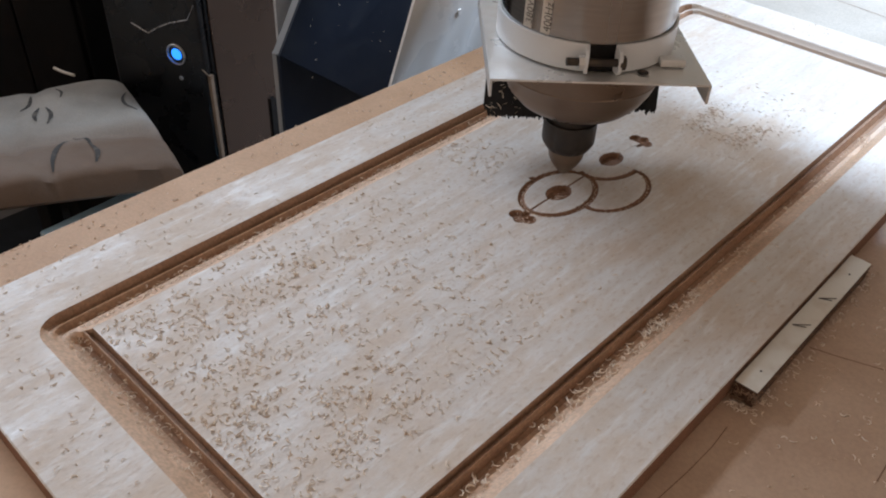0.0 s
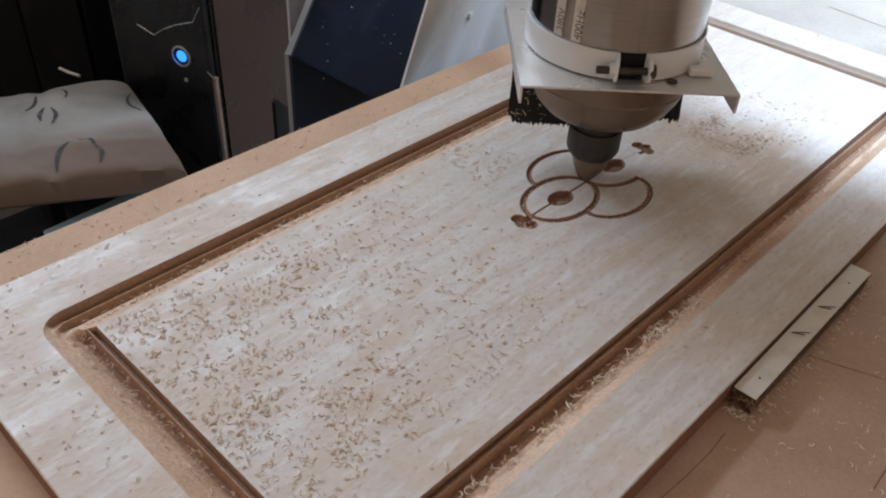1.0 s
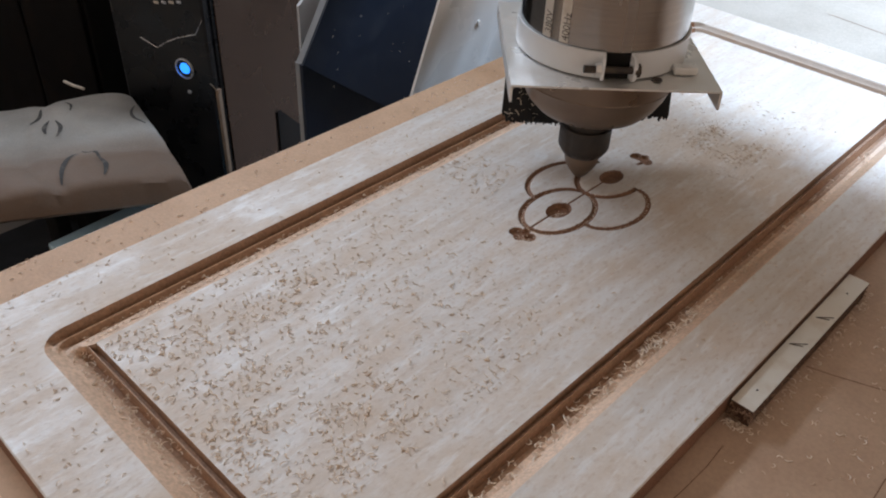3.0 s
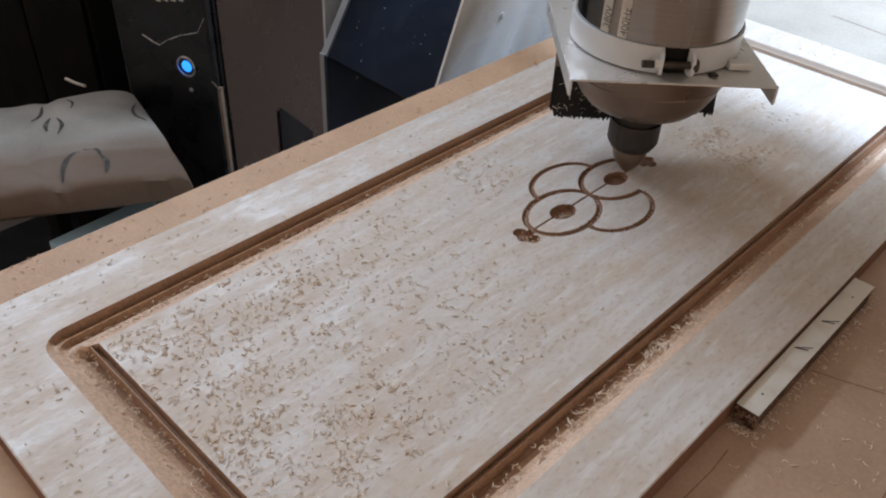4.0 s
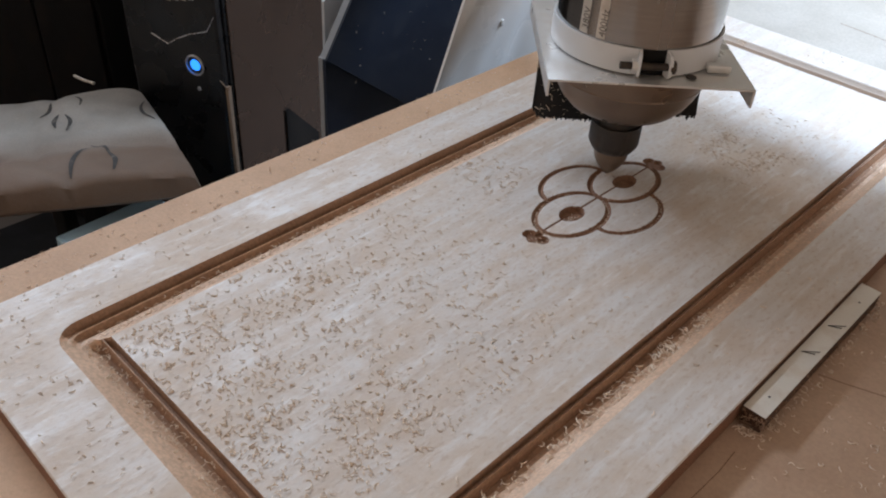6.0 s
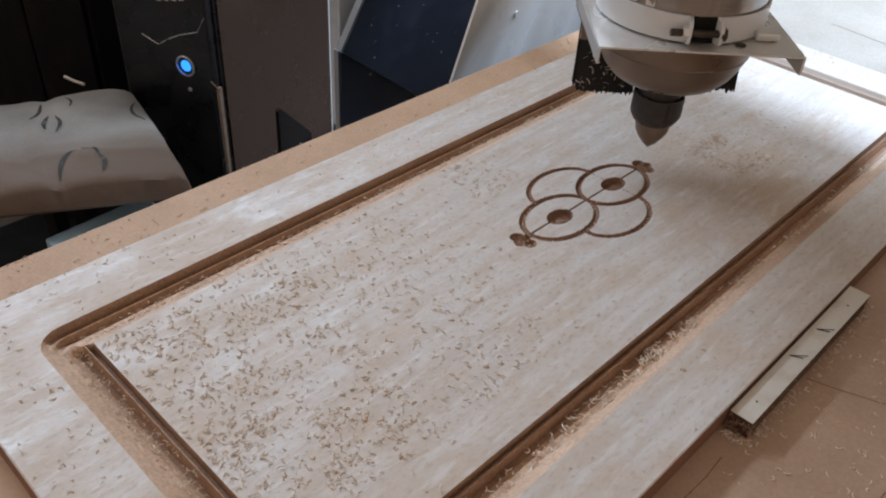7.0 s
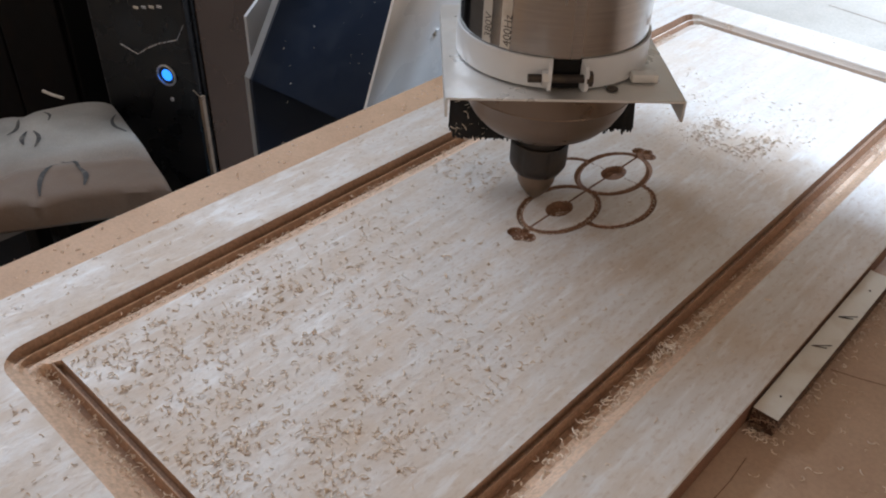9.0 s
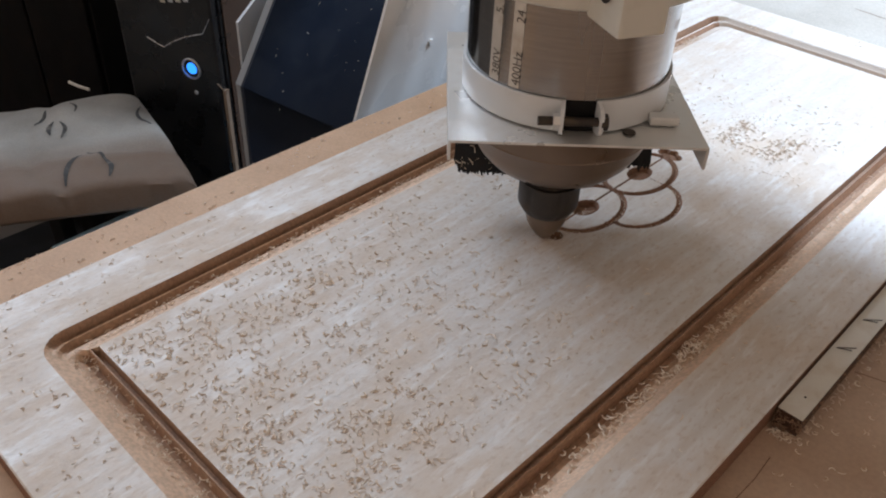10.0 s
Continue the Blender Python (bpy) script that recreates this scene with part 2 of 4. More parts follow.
FLOORM = material("pale_floor_tile", paint_nodes((0.13, 0.105, 0.085), 0.55, (0.08, 0.065, 0.055), 0.5, 5))
# unseen walls and ceiling, coloured to bounce warm fill onto the table
WARMWALL = material("warm_fill_wall", paint_nodes((0.76, 0.57, 0.42), 0.8, (0.40, 0.25, 0.14), 0.5, 3))
CEILM = material("warm_fill_ceiling", paint_nodes((0.68, 0.56, 0.45), 0.85, (0.4, 0.34, 0.28), 0.3, 2))
GLOW = material("blue_button_glow", glow_nodes)
ROD = material("cream_plastic", paint_nodes((0.62, 0.56, 0.48), 0.5, (0.4, 0.33, 0.26), 0.4, 80))
BIRCH = material("raw_edge_strip", paint_nodes((0.24, 0.17, 0.12), 0.6, (0.14, 0.1, 0.07), 0.5, 60))


# ---- mesh helpers ----
def part(name, bm, mat, parent=None, label="", smooth=False):
    me = bpy.data.meshes.new(name)
    bmesh.ops.recalc_face_normals(bm, faces=bm.faces)
    bm.to_mesh(me)
    bm.free()
    for m in mat if isinstance(mat, (list, tuple)) else [mat]:
        me.materials.append(m)
    if smooth:
        for p in me.polygons:
            p.use_smooth = True
        me.set_sharp_from_angle(angle=radians(38))
    ob = new(name, me)
    ob.parent = parent
    if label:
        tagged(ob, label)
    return ob


def thing(name, label, category, m=None, group="", kind=""):
    ob = new(name)
    ob.empty_display_size = 0.05
    if m is not None:
        ob.matrix_basis = m
    return tagged(ob, label, category, group, kind)


def add_box(bm, x0, x1, y0, y1, z0, z1, bevel=0.0, m=None):
    r = bmesh.ops.create_cube(bm, size=1)["verts"]
    bmesh.ops.scale(bm, verts=r, vec=(x1 - x0, y1 - y0, z1 - z0))
    bmesh.ops.translate(bm, verts=r, vec=((x0 + x1) / 2, (y0 + y1) / 2, (z0 + z1) / 2))
    if bevel:
        edges = list({e for v in r for e in v.link_edges})
        r = bmesh.ops.bevel(bm, geom=edges, offset=bevel, segments=2, affect="EDGES", profile=0.6)["verts"]
        r = list({v for v in r})
    if m is not None:
        bmesh.ops.transform(bm, matrix=m, verts=[v for v in bm.verts if v in set(r)] if bevel else r)
    return bm


def box(x0, x1, y0, y1, z0, z1, bevel=0.0, m=None):
    bm = bmesh.new()
    add_box(bm, x0, x1, y0, y1, z0, z1, bevel)
    if m is not None:
        bmesh.ops.transform(bm, matrix=m, verts=bm.verts)
    return bm


def lathe(profile, steps=64, a0=0.0, a1=360.0, closed=False, bm=None):
    """Rings of (radius, height) turned round z; closed joins the last ring to the first."""
    bm = bm or bmesh.new()
    full = abs(a1 - a0) >= 360
    n = steps if full else steps + 1
    rings = []
    for r, z in profile:
        if r < 1e-6:
            rings.append([bm.verts.new((0, 0, z))] * n)
        else:
            rings.append([bm.verts.new((r * math.cos(radians(a0 + (a1 - a0) * k / steps)), r * math.sin(radians(a0 + (a1 - a0) * k / steps)), z)) for k in range(n)])
    pairs = list(zip(rings, rings[1:])) + ([(rings[-1], rings[0])] if closed else [])
    for p, q in pairs:
        for k in range(steps):
            k2 = (k + 1) % n
            vs = []
            for v in (p[k], p[k2], q[k2], q[k]):
                if v not in vs:
                    vs.append(v)
            if len(vs) > 2:
                bm.faces.new(vs)
    if closed and not full:
        bm.faces.new([r[0] for r in rings])
        bm.faces.new([r[-1] for r in rings])
    return bm


def prism(outline, z0, z1, axis="z"):
    """An outline of (a, b) points pushed from z0 to z1 along the axis."""
    bm = bmesh.new()
    def place(a, b, c):
        return (a, b, c) if axis == "z" else (c, a, b) if axis == "x" else (a, c, b)
    lo = [bm.verts.new(place(a, b, z0)) for a, b in outline]
    hi = [bm.verts.new(place(a, b, z1)) for a, b in outline]
    bm.faces.new(lo)
    bm.faces.new(hi)
    n = len(outline)
    for k in range(n):
        bm.faces.new((lo[k], lo[(k + 1) % n], hi[(k + 1) % n], hi[k]))
    return bm


def tube(points, radius, sides=8):
    bm = bmesh.new()
    rings = []
    pts = [Vector(p) for p in points]
    for k, p in enumerate(pts):
        d = (pts[min(k + 1, len(pts) - 1)] - pts[max(k - 1, 0)]).normalized()
        u = d.orthogonal().normalized()
        w = d.cross(u)
        rings.append([bm.verts.new(p + radius * (math.cos(a) * u + math.sin(a) * w)) for a in [2 * math.pi * j / sides for j in range(sides)]])
    for p, q in zip(rings, rings[1:]):
        for j in range(sides):
            bm.faces.new((p[j], p[(j + 1) % sides], q[(j + 1) % sides], q[j]))
    bm.faces.new(rings[0])
    bm.faces.new(rings[-1])
    return bm


# ---- the room ----
FLOOR_Z, CEIL_Z = -0.80, 2.60
X0, X1, Y0, Y1 = -3.2, 2.6, -2.6, 1.95

tagged(part("floor", box(X0 - 0.2, X1 + 0.2, Y0 - 0.2, Y1 + 0.2, FLOOR_Z - 0.1, FLOOR_Z), FLOORM), "worn brown-grey workshop floor", "floor", kind="structure")
tagged(part("ceiling", box(X0 - 0.2, X1 + 0.2, Y0 - 0.2, Y1 + 0.2, CEIL_Z, CEIL_Z + 0.1), CEILM), "unseen ceiling tinted to bounce warm fill light", "ceiling", kind="structure")


def wall_with_opening(name, axis, at, lo, hi, a0, a1, z0, z1, label):
    """A 0.2 m wall with one opening from a0 to a1, z0 to z1."""
    t0, t1 = (at - 0.2, at) if at < 0 else (at, at + 0.2)
    bm = bmesh.new()
    spans = [(lo, a0, FLOOR_Z, CEIL_Z), (a1, hi, FLOOR_Z, CEIL_Z), (a0, a1, FLOOR_Z, z0), (a0, a1, z1, CEIL_Z)]
    for p, q, zz0, zz1 in spans:
        if axis == "x":
            add_box(bm, t0, t1, p, q, zz0, zz1)
        else:
            add_box(bm, p, q, t0, t1, zz0, zz1)
    return tagged(part(name, bm, WALLM), label, "wall", kind="structure")


wall_with_opening("wall_west", "x", X0, Y0, Y1, -1.20, 1.88, 1.92, 2.36, "dim plastered wall with a high window")
wall_with_opening("wall_north", "y", Y1, X0, X1, -0.6, 1.3, 1.35, 2.03, "dim plastered wall with a high window")
tagged(part("wall_east", box(X1, X1 + 0.2, Y0, Y1, FLOOR_Z, CEIL_Z), WARMWALL), "unseen warm wall added to bounce fill light", "wall", kind="structure")
tagged(part("wall_south", box(X0, X1, Y0 - 0.2, Y0, FLOOR_Z, CEIL_Z), WARMWALL), "unseen warm wall added to bounce fill light", "wall", kind="structure")

# ---- machine table with its spoil board ----
BED_Z = -0.018
table = thing("machine_table", "router table topped with a dusty tan fibreboard spoil board", "table")
part("spoil_board", box(-0.240, -0.0002, -0.95, 0.488, BED_Z - 0.018, BED_Z, 0.0012), BOARD_LEFT, table, "lighter tan fibreboard with a ragged edge")
part("spoil_board", box(0.0002, 0.80, -0.95, 0.488, BED_Z - 0.018, BED_Z, 0.0012), BOARD, table, "tan fibreboard with scribed cutter lines")
part("spoil_board", box(-0.240, 0.80, 0.4885, 1.15, BED_Z - 0.018, BED_Z, 0.0012), BOARD_PALE, table, "pale greyish fibreboard")
part("table_frame", box(-0.225, 0.78, -0.92, 1.12, -0.16, BED_Z - 0.018, 0.003), BLACKM, table, "black steel frame")
for lx in (-0.19, 0.74):
    for ly in (-0.88, 1.08):
        part("leg", box(lx - 0.03, lx + 0.03, ly - 0.03, ly + 0.03, FLOOR_Z, -0.16, 0.003), BLACKM, table)


def scribe(points, width=0.0008):
    """A shallow dark cutter line left in the spoil board."""
    bm = bmesh.new()
    pts = [Vector((*p, BED_Z + 0.0002)) for p in points]
    row = []
    for k, p in enumerate(pts):
        d = (pts[min(k + 1, len(pts) - 1)] - pts[max(k - 1, 0)]).normalized()
        s = Vector((-d.y, d.x, 0)) * width / 2
        row.append((bm.verts.new(p + s), bm.verts.new(p - s)))
    for (a, b), (c, d) in zip(row, row[1:]):
        bm.faces.new((a, b, d, c))
    part("scribed_line", bm, SCRIBE, table, "dark scribed cutter line")


scribe([(0.2085, 0.000), (0.225, 0.005), (0.25, 0.0145), (0.275, 0.027), (0.30, 0.036), (0.36, 0.058)])
scribe([(0.2815, -0.075), (0.281, -0.055), (0.284, -0.03), (0.286, -0.007), (0.289, 0.02)])
scribe([(0.2005, -0.175), (0.203, -0.145), (0.204, -0.12), (0.203, -0.10)], 0.0006)
scribe([(-0.05, 0.62), (0.10, 0.60), (0.25, 0.585), (0.5, 0.57)], 0.0012)
scribe([(0.05, 0.60), (0.06, 0.72), (0.08, 0.9)], 0.0012)

# ---- the cabinet door being carved ----
AX, AY = 0.0238, 0.0355
CENTRES = {"a": (0.0, 0.0), "b": (0.0, 0.071), "c": (-0.0232, 0.0355), "d": (0.0258, 0.0355)}
IN_X0, IN_X1, IN_Y0, IN_Y1 = -0.1072, 0.1185, -0.3270, 0.4000
OUT_X0, OUT_X1, OUT_Y0, OUT_Y1 = -0.182, 0.1905, -0.400, 0.478
RING_W, RING_D = 0.00256, 0.0026


def ring_dist(x, y, key):
    """Signed distance (about) from the oval's line: below 0 inside."""
    cx, cy = CENTRES[key]
    u, v = (x - cx) / AX, (y - cy) / AY
    r = np.sqrt(u * u + v * v) + 1e-9
    g = np.sqrt((u / AX) ** 2 + (v / AY) ** 2) / r + 1e-9
    return (r - 1) / g


def blob(x, y, cx, cy, a, b):
    return np.sqrt(((x - cx) / a) ** 2 + ((y - cy) / b) ** 2)


def carved_depth(x, y):
    """Depth of the ornament below the veneer: V-cut ovals, spokes, sunk discs and trefoil ends."""
    da, db = ring_dist(x, y, "a"), ring_dist(x, y, "b")
    v = lambda d, w, deep: np.clip(1 - np.abs(d) / w, 0, 1) ** 0.8 * deep
    out = np.maximum(v(da, RING_W, RING_D), v(db, RING_W, RING_D))
    outside = (da > -0.0006) & (db > -0.0006)
    for key in "cd":
        out = np.maximum(out, np.where(outside, v(ring_dist(x, y, key), RING_W * 0.92, RING_D * 0.9), 0))
    along = (y > -0.040) & (y < 0.112)
    out = np.maximum(out, np.where(along, v(x + 0.0004, 0.0010, 0.0012), 0))
    across = np.abs(x) < 0.024
    out = np.maximum(out, np.where(across, v(y - 0.0705, 0.0006, 0.0006), 0))
    out = np.maximum(out, np.where((x < 0) & (x > -0.022), v(y - 0.001, 0.0005, 0.0004), 0))
    for cy in (0.0, 0.071):
        out = np.maximum(out, np.clip((1 - blob(x, y, 0, cy, 0.0084, 0.0124)) * 9, 0, 1) * 0.0042)
    for s, y0 in ((-1, -0.0445), (1, 0.1130)):
        for bx, by, a, b in ((-0.0048, 0.0015, 0.0050, 0.0058), (0.0068, 0.0, 0.0048, 0.0055), (0.0015, 0.0040, 0.0046, 0.0056), (0.0, -0.004, 0.0032, 0.005)):
            out = np.maximum(out, np.clip((1 - blob(x, y, bx, y0 + s * by, a, b)) * 4, 0, 1) * 0.0030)
    return out


def rounded_loop(d, z, r):
    """A closed loop round the raised field, d outside it, with corners of radius r."""
    x0, x1, y0, y1 = IN_X0 - d, IN_X1 + d, IN_Y0 - d, IN_Y1 + d
    pts = []
    for cx, cy, a in ((x1 - r, y0 + r, -90), (x1 - r, y1 - r, 0), (x0 + r, y1 - r, 90), (x0 + r, y0 + r, 180)):
        for k in range(7):
            t = radians(a + 15 * k)
            pts.append((cx + r * math.cos(t), cy + r * math.sin(t), z))
    return pts


CORNER = 0.85
GROOVE = [(0.0, 0.0), (0.0005, -0.0070), (0.0027, -0.0082), (0.0037, -0.0030), (0.0045, -0.0030), (0.0052, -0.0128), (0.0085, -0.0122), (0.0132, -0.0084), (0.0165, -0.0082), (0.0186, -0.0070), (0.0203, -0.0044), (0.0213, -0.0038), (0.0230, -0.0025), (0.0250, -0.0008), (0.0267, 0.0)]

door = thing("cabinet_door", "pale limed cabinet door lying flat, part carved with ovals", "door panel")


def build_field():
    """Raised field with the carved ornament as real relief."""
    gx0, gx1, gy0, gy1, step = -0.060, 0.060, -0.066, 0.134, 0.0006
    nx, ny = round((gx1 - gx0) / step), round((gy1 - gy0) / step)
    xs, ys = np.linspace(gx0, gx1, nx + 1), np.linspace(gy0, gy1, ny + 1)
    X, Y = np.meshgrid(xs, ys)
    Z = -carved_depth(X, Y)
    Z[0, :] = Z[-1, :] = 0
    Z[:, 0] = Z[:, -1] = 0
    rough = np.random.default_rng(3).normal(0, 0.00012, Z.shape)
    Z = np.where(Z < -0.0003, Z + rough, Z)
    verts = np.stack([X, Y, Z], -1).reshape(-1, 3).tolist()
    idx = np.arange((nx + 1) * (ny + 1)).reshape(ny + 1, nx + 1)
    faces = np.stack([idx[:-1, :-1], idx[:-1, 1:], idx[1:, 1:], idx[1:, :-1]], -1).reshape(-1, 4).tolist()
    zc = (Z[:-1, :-1] + Z[:-1, 1:] + Z[1:, 1:] + Z[1:, :-1]).ravel() / 4
    mats = (zc < -0.00035).astype(int).tolist()
    n = len(verts)
    outer = [(IN_X0, IN_Y0), (IN_X1, IN_Y0), (IN_X1, IN_Y1), (IN_X0, IN_Y1)]
    verts += [(x, y, 0.0) for x, y in outer]
    south, north = idx[0, :].tolist(), idx[-1, :].tolist()
    west, east = idx[:, 0].tolist(), idx[:, -1].tolist()
    faces += [[n, n + 1] + south[::-1], [n + 1, n + 2] + east[::-1], [n + 2, n + 3] + north, [n + 3, n] + west]
    mats += [0] * 4
    me = bpy.data.meshes.new("raised_field")
    me.from_pydata(verts, [], faces)
    me.materials.append(VENEER)
    me.materials.append(CARVE)
    me.polygons.foreach_set("material_index", mats)
    ob = new("raised_field", me)
    ob.parent = door
    tagged(ob, "pale raised field with brown carved ovals")


def build_groove():
    bm = bmesh.new()
    loops = []
    for d, z in GROOVE:
        r = max(0.0, d - 0.006) * CORNER
        loops.append([bm.verts.new(p) for p in rounded_loop(d, z, max(r, 0.00002))])
    n = len(loops[0])
    # the west side keeps a clear outer bead, and shavings and dust choke its inner half
    west = (-0.0010, -0.0020, -0.0026, -0.0031, -0.0036, -0.0050, -0.0064, -0.0086, -0.0098, -0.0050, -0.0046, -0.0088, -0.0080)
    for loop, z in zip(loops[1:-1], west):
        for k in range(7):
            for v, f in ((loop[14 + k], k / 6), (loop[21 + k], 1 - k / 6)):
                v.co.z += (z - v.co.z) * f
    # smooth dust lies against the outer wall on the south side
    for loop, z in zip(loops[-7:-1], (-0.0066, -0.0052, -0.0038, -0.0031, -0.0021, -0.0008)):
        for k in range(7):
            for v, f in ((loop[21 + k], k / 6), (loop[k], 1 - k / 6)):
                v.co.z += (z - v.co.z) * f
    for i, (p, q) in enumerate(zip(loops, loops[1:])):
        for k in range(n):
            f = bm.faces.new((p[k], p[(k + 1) % n], q[(k + 1) % n], q[k]))
            # darker core painted for shade: the deep quirk beside the field, and the outer bead on the west side
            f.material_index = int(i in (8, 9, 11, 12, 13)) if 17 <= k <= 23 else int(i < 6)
    part("moulded_groove", bm, [CORE, SHADED_CORE], door, "brown routed groove round the field")


def build_frame():
    bm = bmesh.new()
    d, z = GROOVE[-1]
    loop = [bm.verts.new(p) for p in rounded_loop(d, z, (d - 0.006) * CORNER)]
    e = 0.0008
    def rect(inset, zz):
        return [bm.verts.new(p) for p in ((OUT_X1 - inset, OUT_Y0 + inset, zz), (OUT_X1 - inset, OUT_Y1 - inset, zz), (OUT_X0 + inset, OUT_Y1 - inset, zz), (OUT_X0 + inset, OUT_Y0 + inset, zz))]
    top, edge, low = rect(e, 0.0), rect(0, -e), rect(0, BED_Z + 0.0005)
    for c in range(4):
        arc = loop[7 * c:7 * c + 7]
        for k in range(6):
            bm.faces.new((arc[k], arc[k + 1], top[c]))
        nxt = loop[(7 * c + 7) % 28]
        bm.faces.new((arc[6], nxt, top[(c + 1) % 4], top[c]))
    for c in range(4):
        c2 = (c + 1) % 4
        bm.faces.new((top[c], top[c2], edge[c2], edge[c]))
        f = bm.faces.new((edge[c], edge[c2], low[c2], low[c]))
        f.material_index = 1
    f = bm.faces.new(low)
    f.material_index = 1
    part("door_frame", bm, [VENEER, RAWEDGE], door, "pale veneered border with dark raw edges")


build_field()
build_groove()
build_frame()

VENEER_PIECES = []


def veneer_piece(key, a0, a1, when, half=0.0031):
    """Uncut veneer over a stretch of an oval: it goes down as the cutter takes it. Angles run from +x to +y."""
    cx, cy = CENTRES[key]
    bm = bmesh.new()
    rows = []
    steps = 6
    for k in range(steps + 1):
        a = radians(a0 + (a1 - a0) * k / steps)
        c, s = math.cos(a), math.sin(a)
        nrm = Vector((c / AX, s / AY, 0)).normalized()
        p = Vector((cx + AX * c, cy + AY * s, 0))
        rows.append([bm.verts.new(q) for q in (p - nrm * half + Vector((0, 0, 0.0001)), p + nrm * half + Vector((0, 0, 0.0001)), p + nrm * half + Vector((0, 0, -0.0003)), p - nrm * half + Vector((0, 0, -0.0003)))])
    for p, q in zip(rows, rows[1:]):
        for j in range(4):
            bm.faces.new((p[j], p[(j + 1) % 4], q[(j + 1) % 4], q[j]))
    bm.faces.new(rows[0])
    bm.faces.new(rows[-1])
    VENEER_PIECES.append((part("veneer_piece", bm, VENEER, door, "strip of uncut pale veneer"), when))


def veneer_bar(x0, x1, y0, y1, when):
    VENEER_PIECES.append((part("veneer_piece", box(x0, x1, y0, y1, -0.0003, 0.00025), VENEER, door, "strip of uncut pale veneer"), when))


def veneer_run(key, a0, a1, n, t0, t1):
    for k in range(n):
        veneer_piece(key, a0 + (a1 - a0) * k / n, a0 + (a1 - a0) * (k + 1) / n, t0 + (t1 - t0) * (k + 0.5) / n)


veneer_run("c", 257, 92, 8, 0.22, 0.68)
veneer_run("b", 182, 254, 4, 0.68, 1.0)
veneer_run("b", 178, 84, 5, 2.85, 3.7)
veneer_run("b", 76, 2, 4, 4.6, 5.02)
veneer_bar(-0.0018, 0.0010, 0.0385, 0.0575, 2.9)
veneer_bar(-0.0018, 0.0010, 0.0845, 0.1035, 3.95)
veneer_bar(-0.0212, -0.0088, 0.0696, 0.0714, 6.0)
veneer_bar(0.0088, 0.0212, 0.0696, 0.0714, 6.3)

# ---- hold-down strip beside the door ----
strip = thing("hold_down_strip", "short white laminated batten pinned down beside the door", "batten")
SX0, SX1, SY0, SY1, SZ = 0.1918, 0.2065, -0.0765, 0.0975, -0.0040
part("laminate_top", box(SX0, SX1, SY0, SY1, SZ - 0.0006, SZ, 0.0002), LAMINATE, strip, "white laminate, dusty at its edges")
part("core", box(SX0 + 0.0003, SX1 - 0.0003, SY0 + 0.0004, SY1 - 0.0004, BED_Z + 0.0003, SZ - 0.0007), EDGE, strip, "dark ragged fibreboard core")
for px, py in ((0.1995, -0.0585), (0.2000, 0.0740)):
    part("pin", lathe([(0, SZ + 0.0003), (0.0007, SZ + 0.0003), (0.0008, SZ - 0.0003)], 10), DARK, strip, "dark pin head").location = (px, py, 0)
for px, py in ((0.1990, -0.0010), (0.2000, 0.0370)):
    for sgn in (-1, 1):
        part("staple_leg", tube([(px - 0.0045, py - 0.004, SZ + 0.0003), (px + 0.004 + 0.0006 * sgn, py + 0.001 + 0.0022 * sgn, SZ + 0.0012)], 0.0003, 6), DARK, strip, "thin bent dark staple leg")


# ---- shavings ----
def shaving(verts, faces, rng, x, y, z, size):
    """A curled sliver, three-sided in section."""
    n = 5
    yaw, span = rng.uniform(0, 6.283), rng.uniform(1.2, 4.2)
    rad = size / span
    width = rng.uniform(0.038, 0.068) * size + 0.00011
    tilt = rng.uniform(-0.5, 0.5)
    ca, sa = math.cos(yaw), math.sin(yaw)
    lift = rng.uniform(0.1, 0.9)
    base = len(verts)
    for k in range(n):
        a = span * (k / (n - 1) - 0.5)
        px, py = rad * math.sin(a), rad * (1 - math.cos(a)) - rad * 0.3
        up = (rad - abs(px) * 0.6) * lift * 0.45 + rng.uniform(0, 0.0003)
        w = width * (1 - 0.6 * abs(2 * k / (n - 1) - 1) ** 2)
        nx, ny = math.sin(a), -math.cos(a)
        for ox, oz in ((-w, 0.0), (w, tilt * w), (0, 0.0001 + w * 0.85)):
            qx, qy = px + nx * ox, py + ny * ox
            verts.append((x + qx * ca - qy * sa, y + qx * sa + qy * ca, z + up + oz + 0.0001))
    for k in range(n - 1):
        p, q = base + 3 * k, base + 3 * k + 3
        for j in range(3):
            faces.append((p + j, p + (j + 1) % 3, q + (j + 1) % 3, q + j))
    faces.append((base, base + 1, base + 2))
    faces.append((base + 3 * n - 1, base + 3 * n - 2, base + 3 * n - 3))


def shavings(label, seed, spots):
    """One heap of shavings: spots are (count, x0, x1, y0, y1, z, size, clumping)."""
    rng = random.Random(seed)
    verts, faces = [], []
    for count, x0, x1, y0, y1, z, size, clump in spots:
        made = tries = 0
        while made < count and tries < count * 30:
            tries += 1
            x, y = rng.uniform(x0, x1), rng.uniform(y0, y1)
            d = 0.5 + 0.9 * noise.noise(Vector((x * 38, y * 38, seed))) + 0.5 * noise.noise(Vector((x * 120, y * 120, seed + 5)))
            if rng.random() < clump and rng.random() > d:
                continue
            shaving(verts, faces, rng, x, y, z, size * rng.uniform(0.55, 1.35))
            made += 1
    me = bpy.data.meshes.new("wood_shavings")
    me.from_pydata(verts, [], faces)
    me.materials.append(CHIP)
    return tagged(new("wood_shavings", me), label, "shavings", kind="stuff")


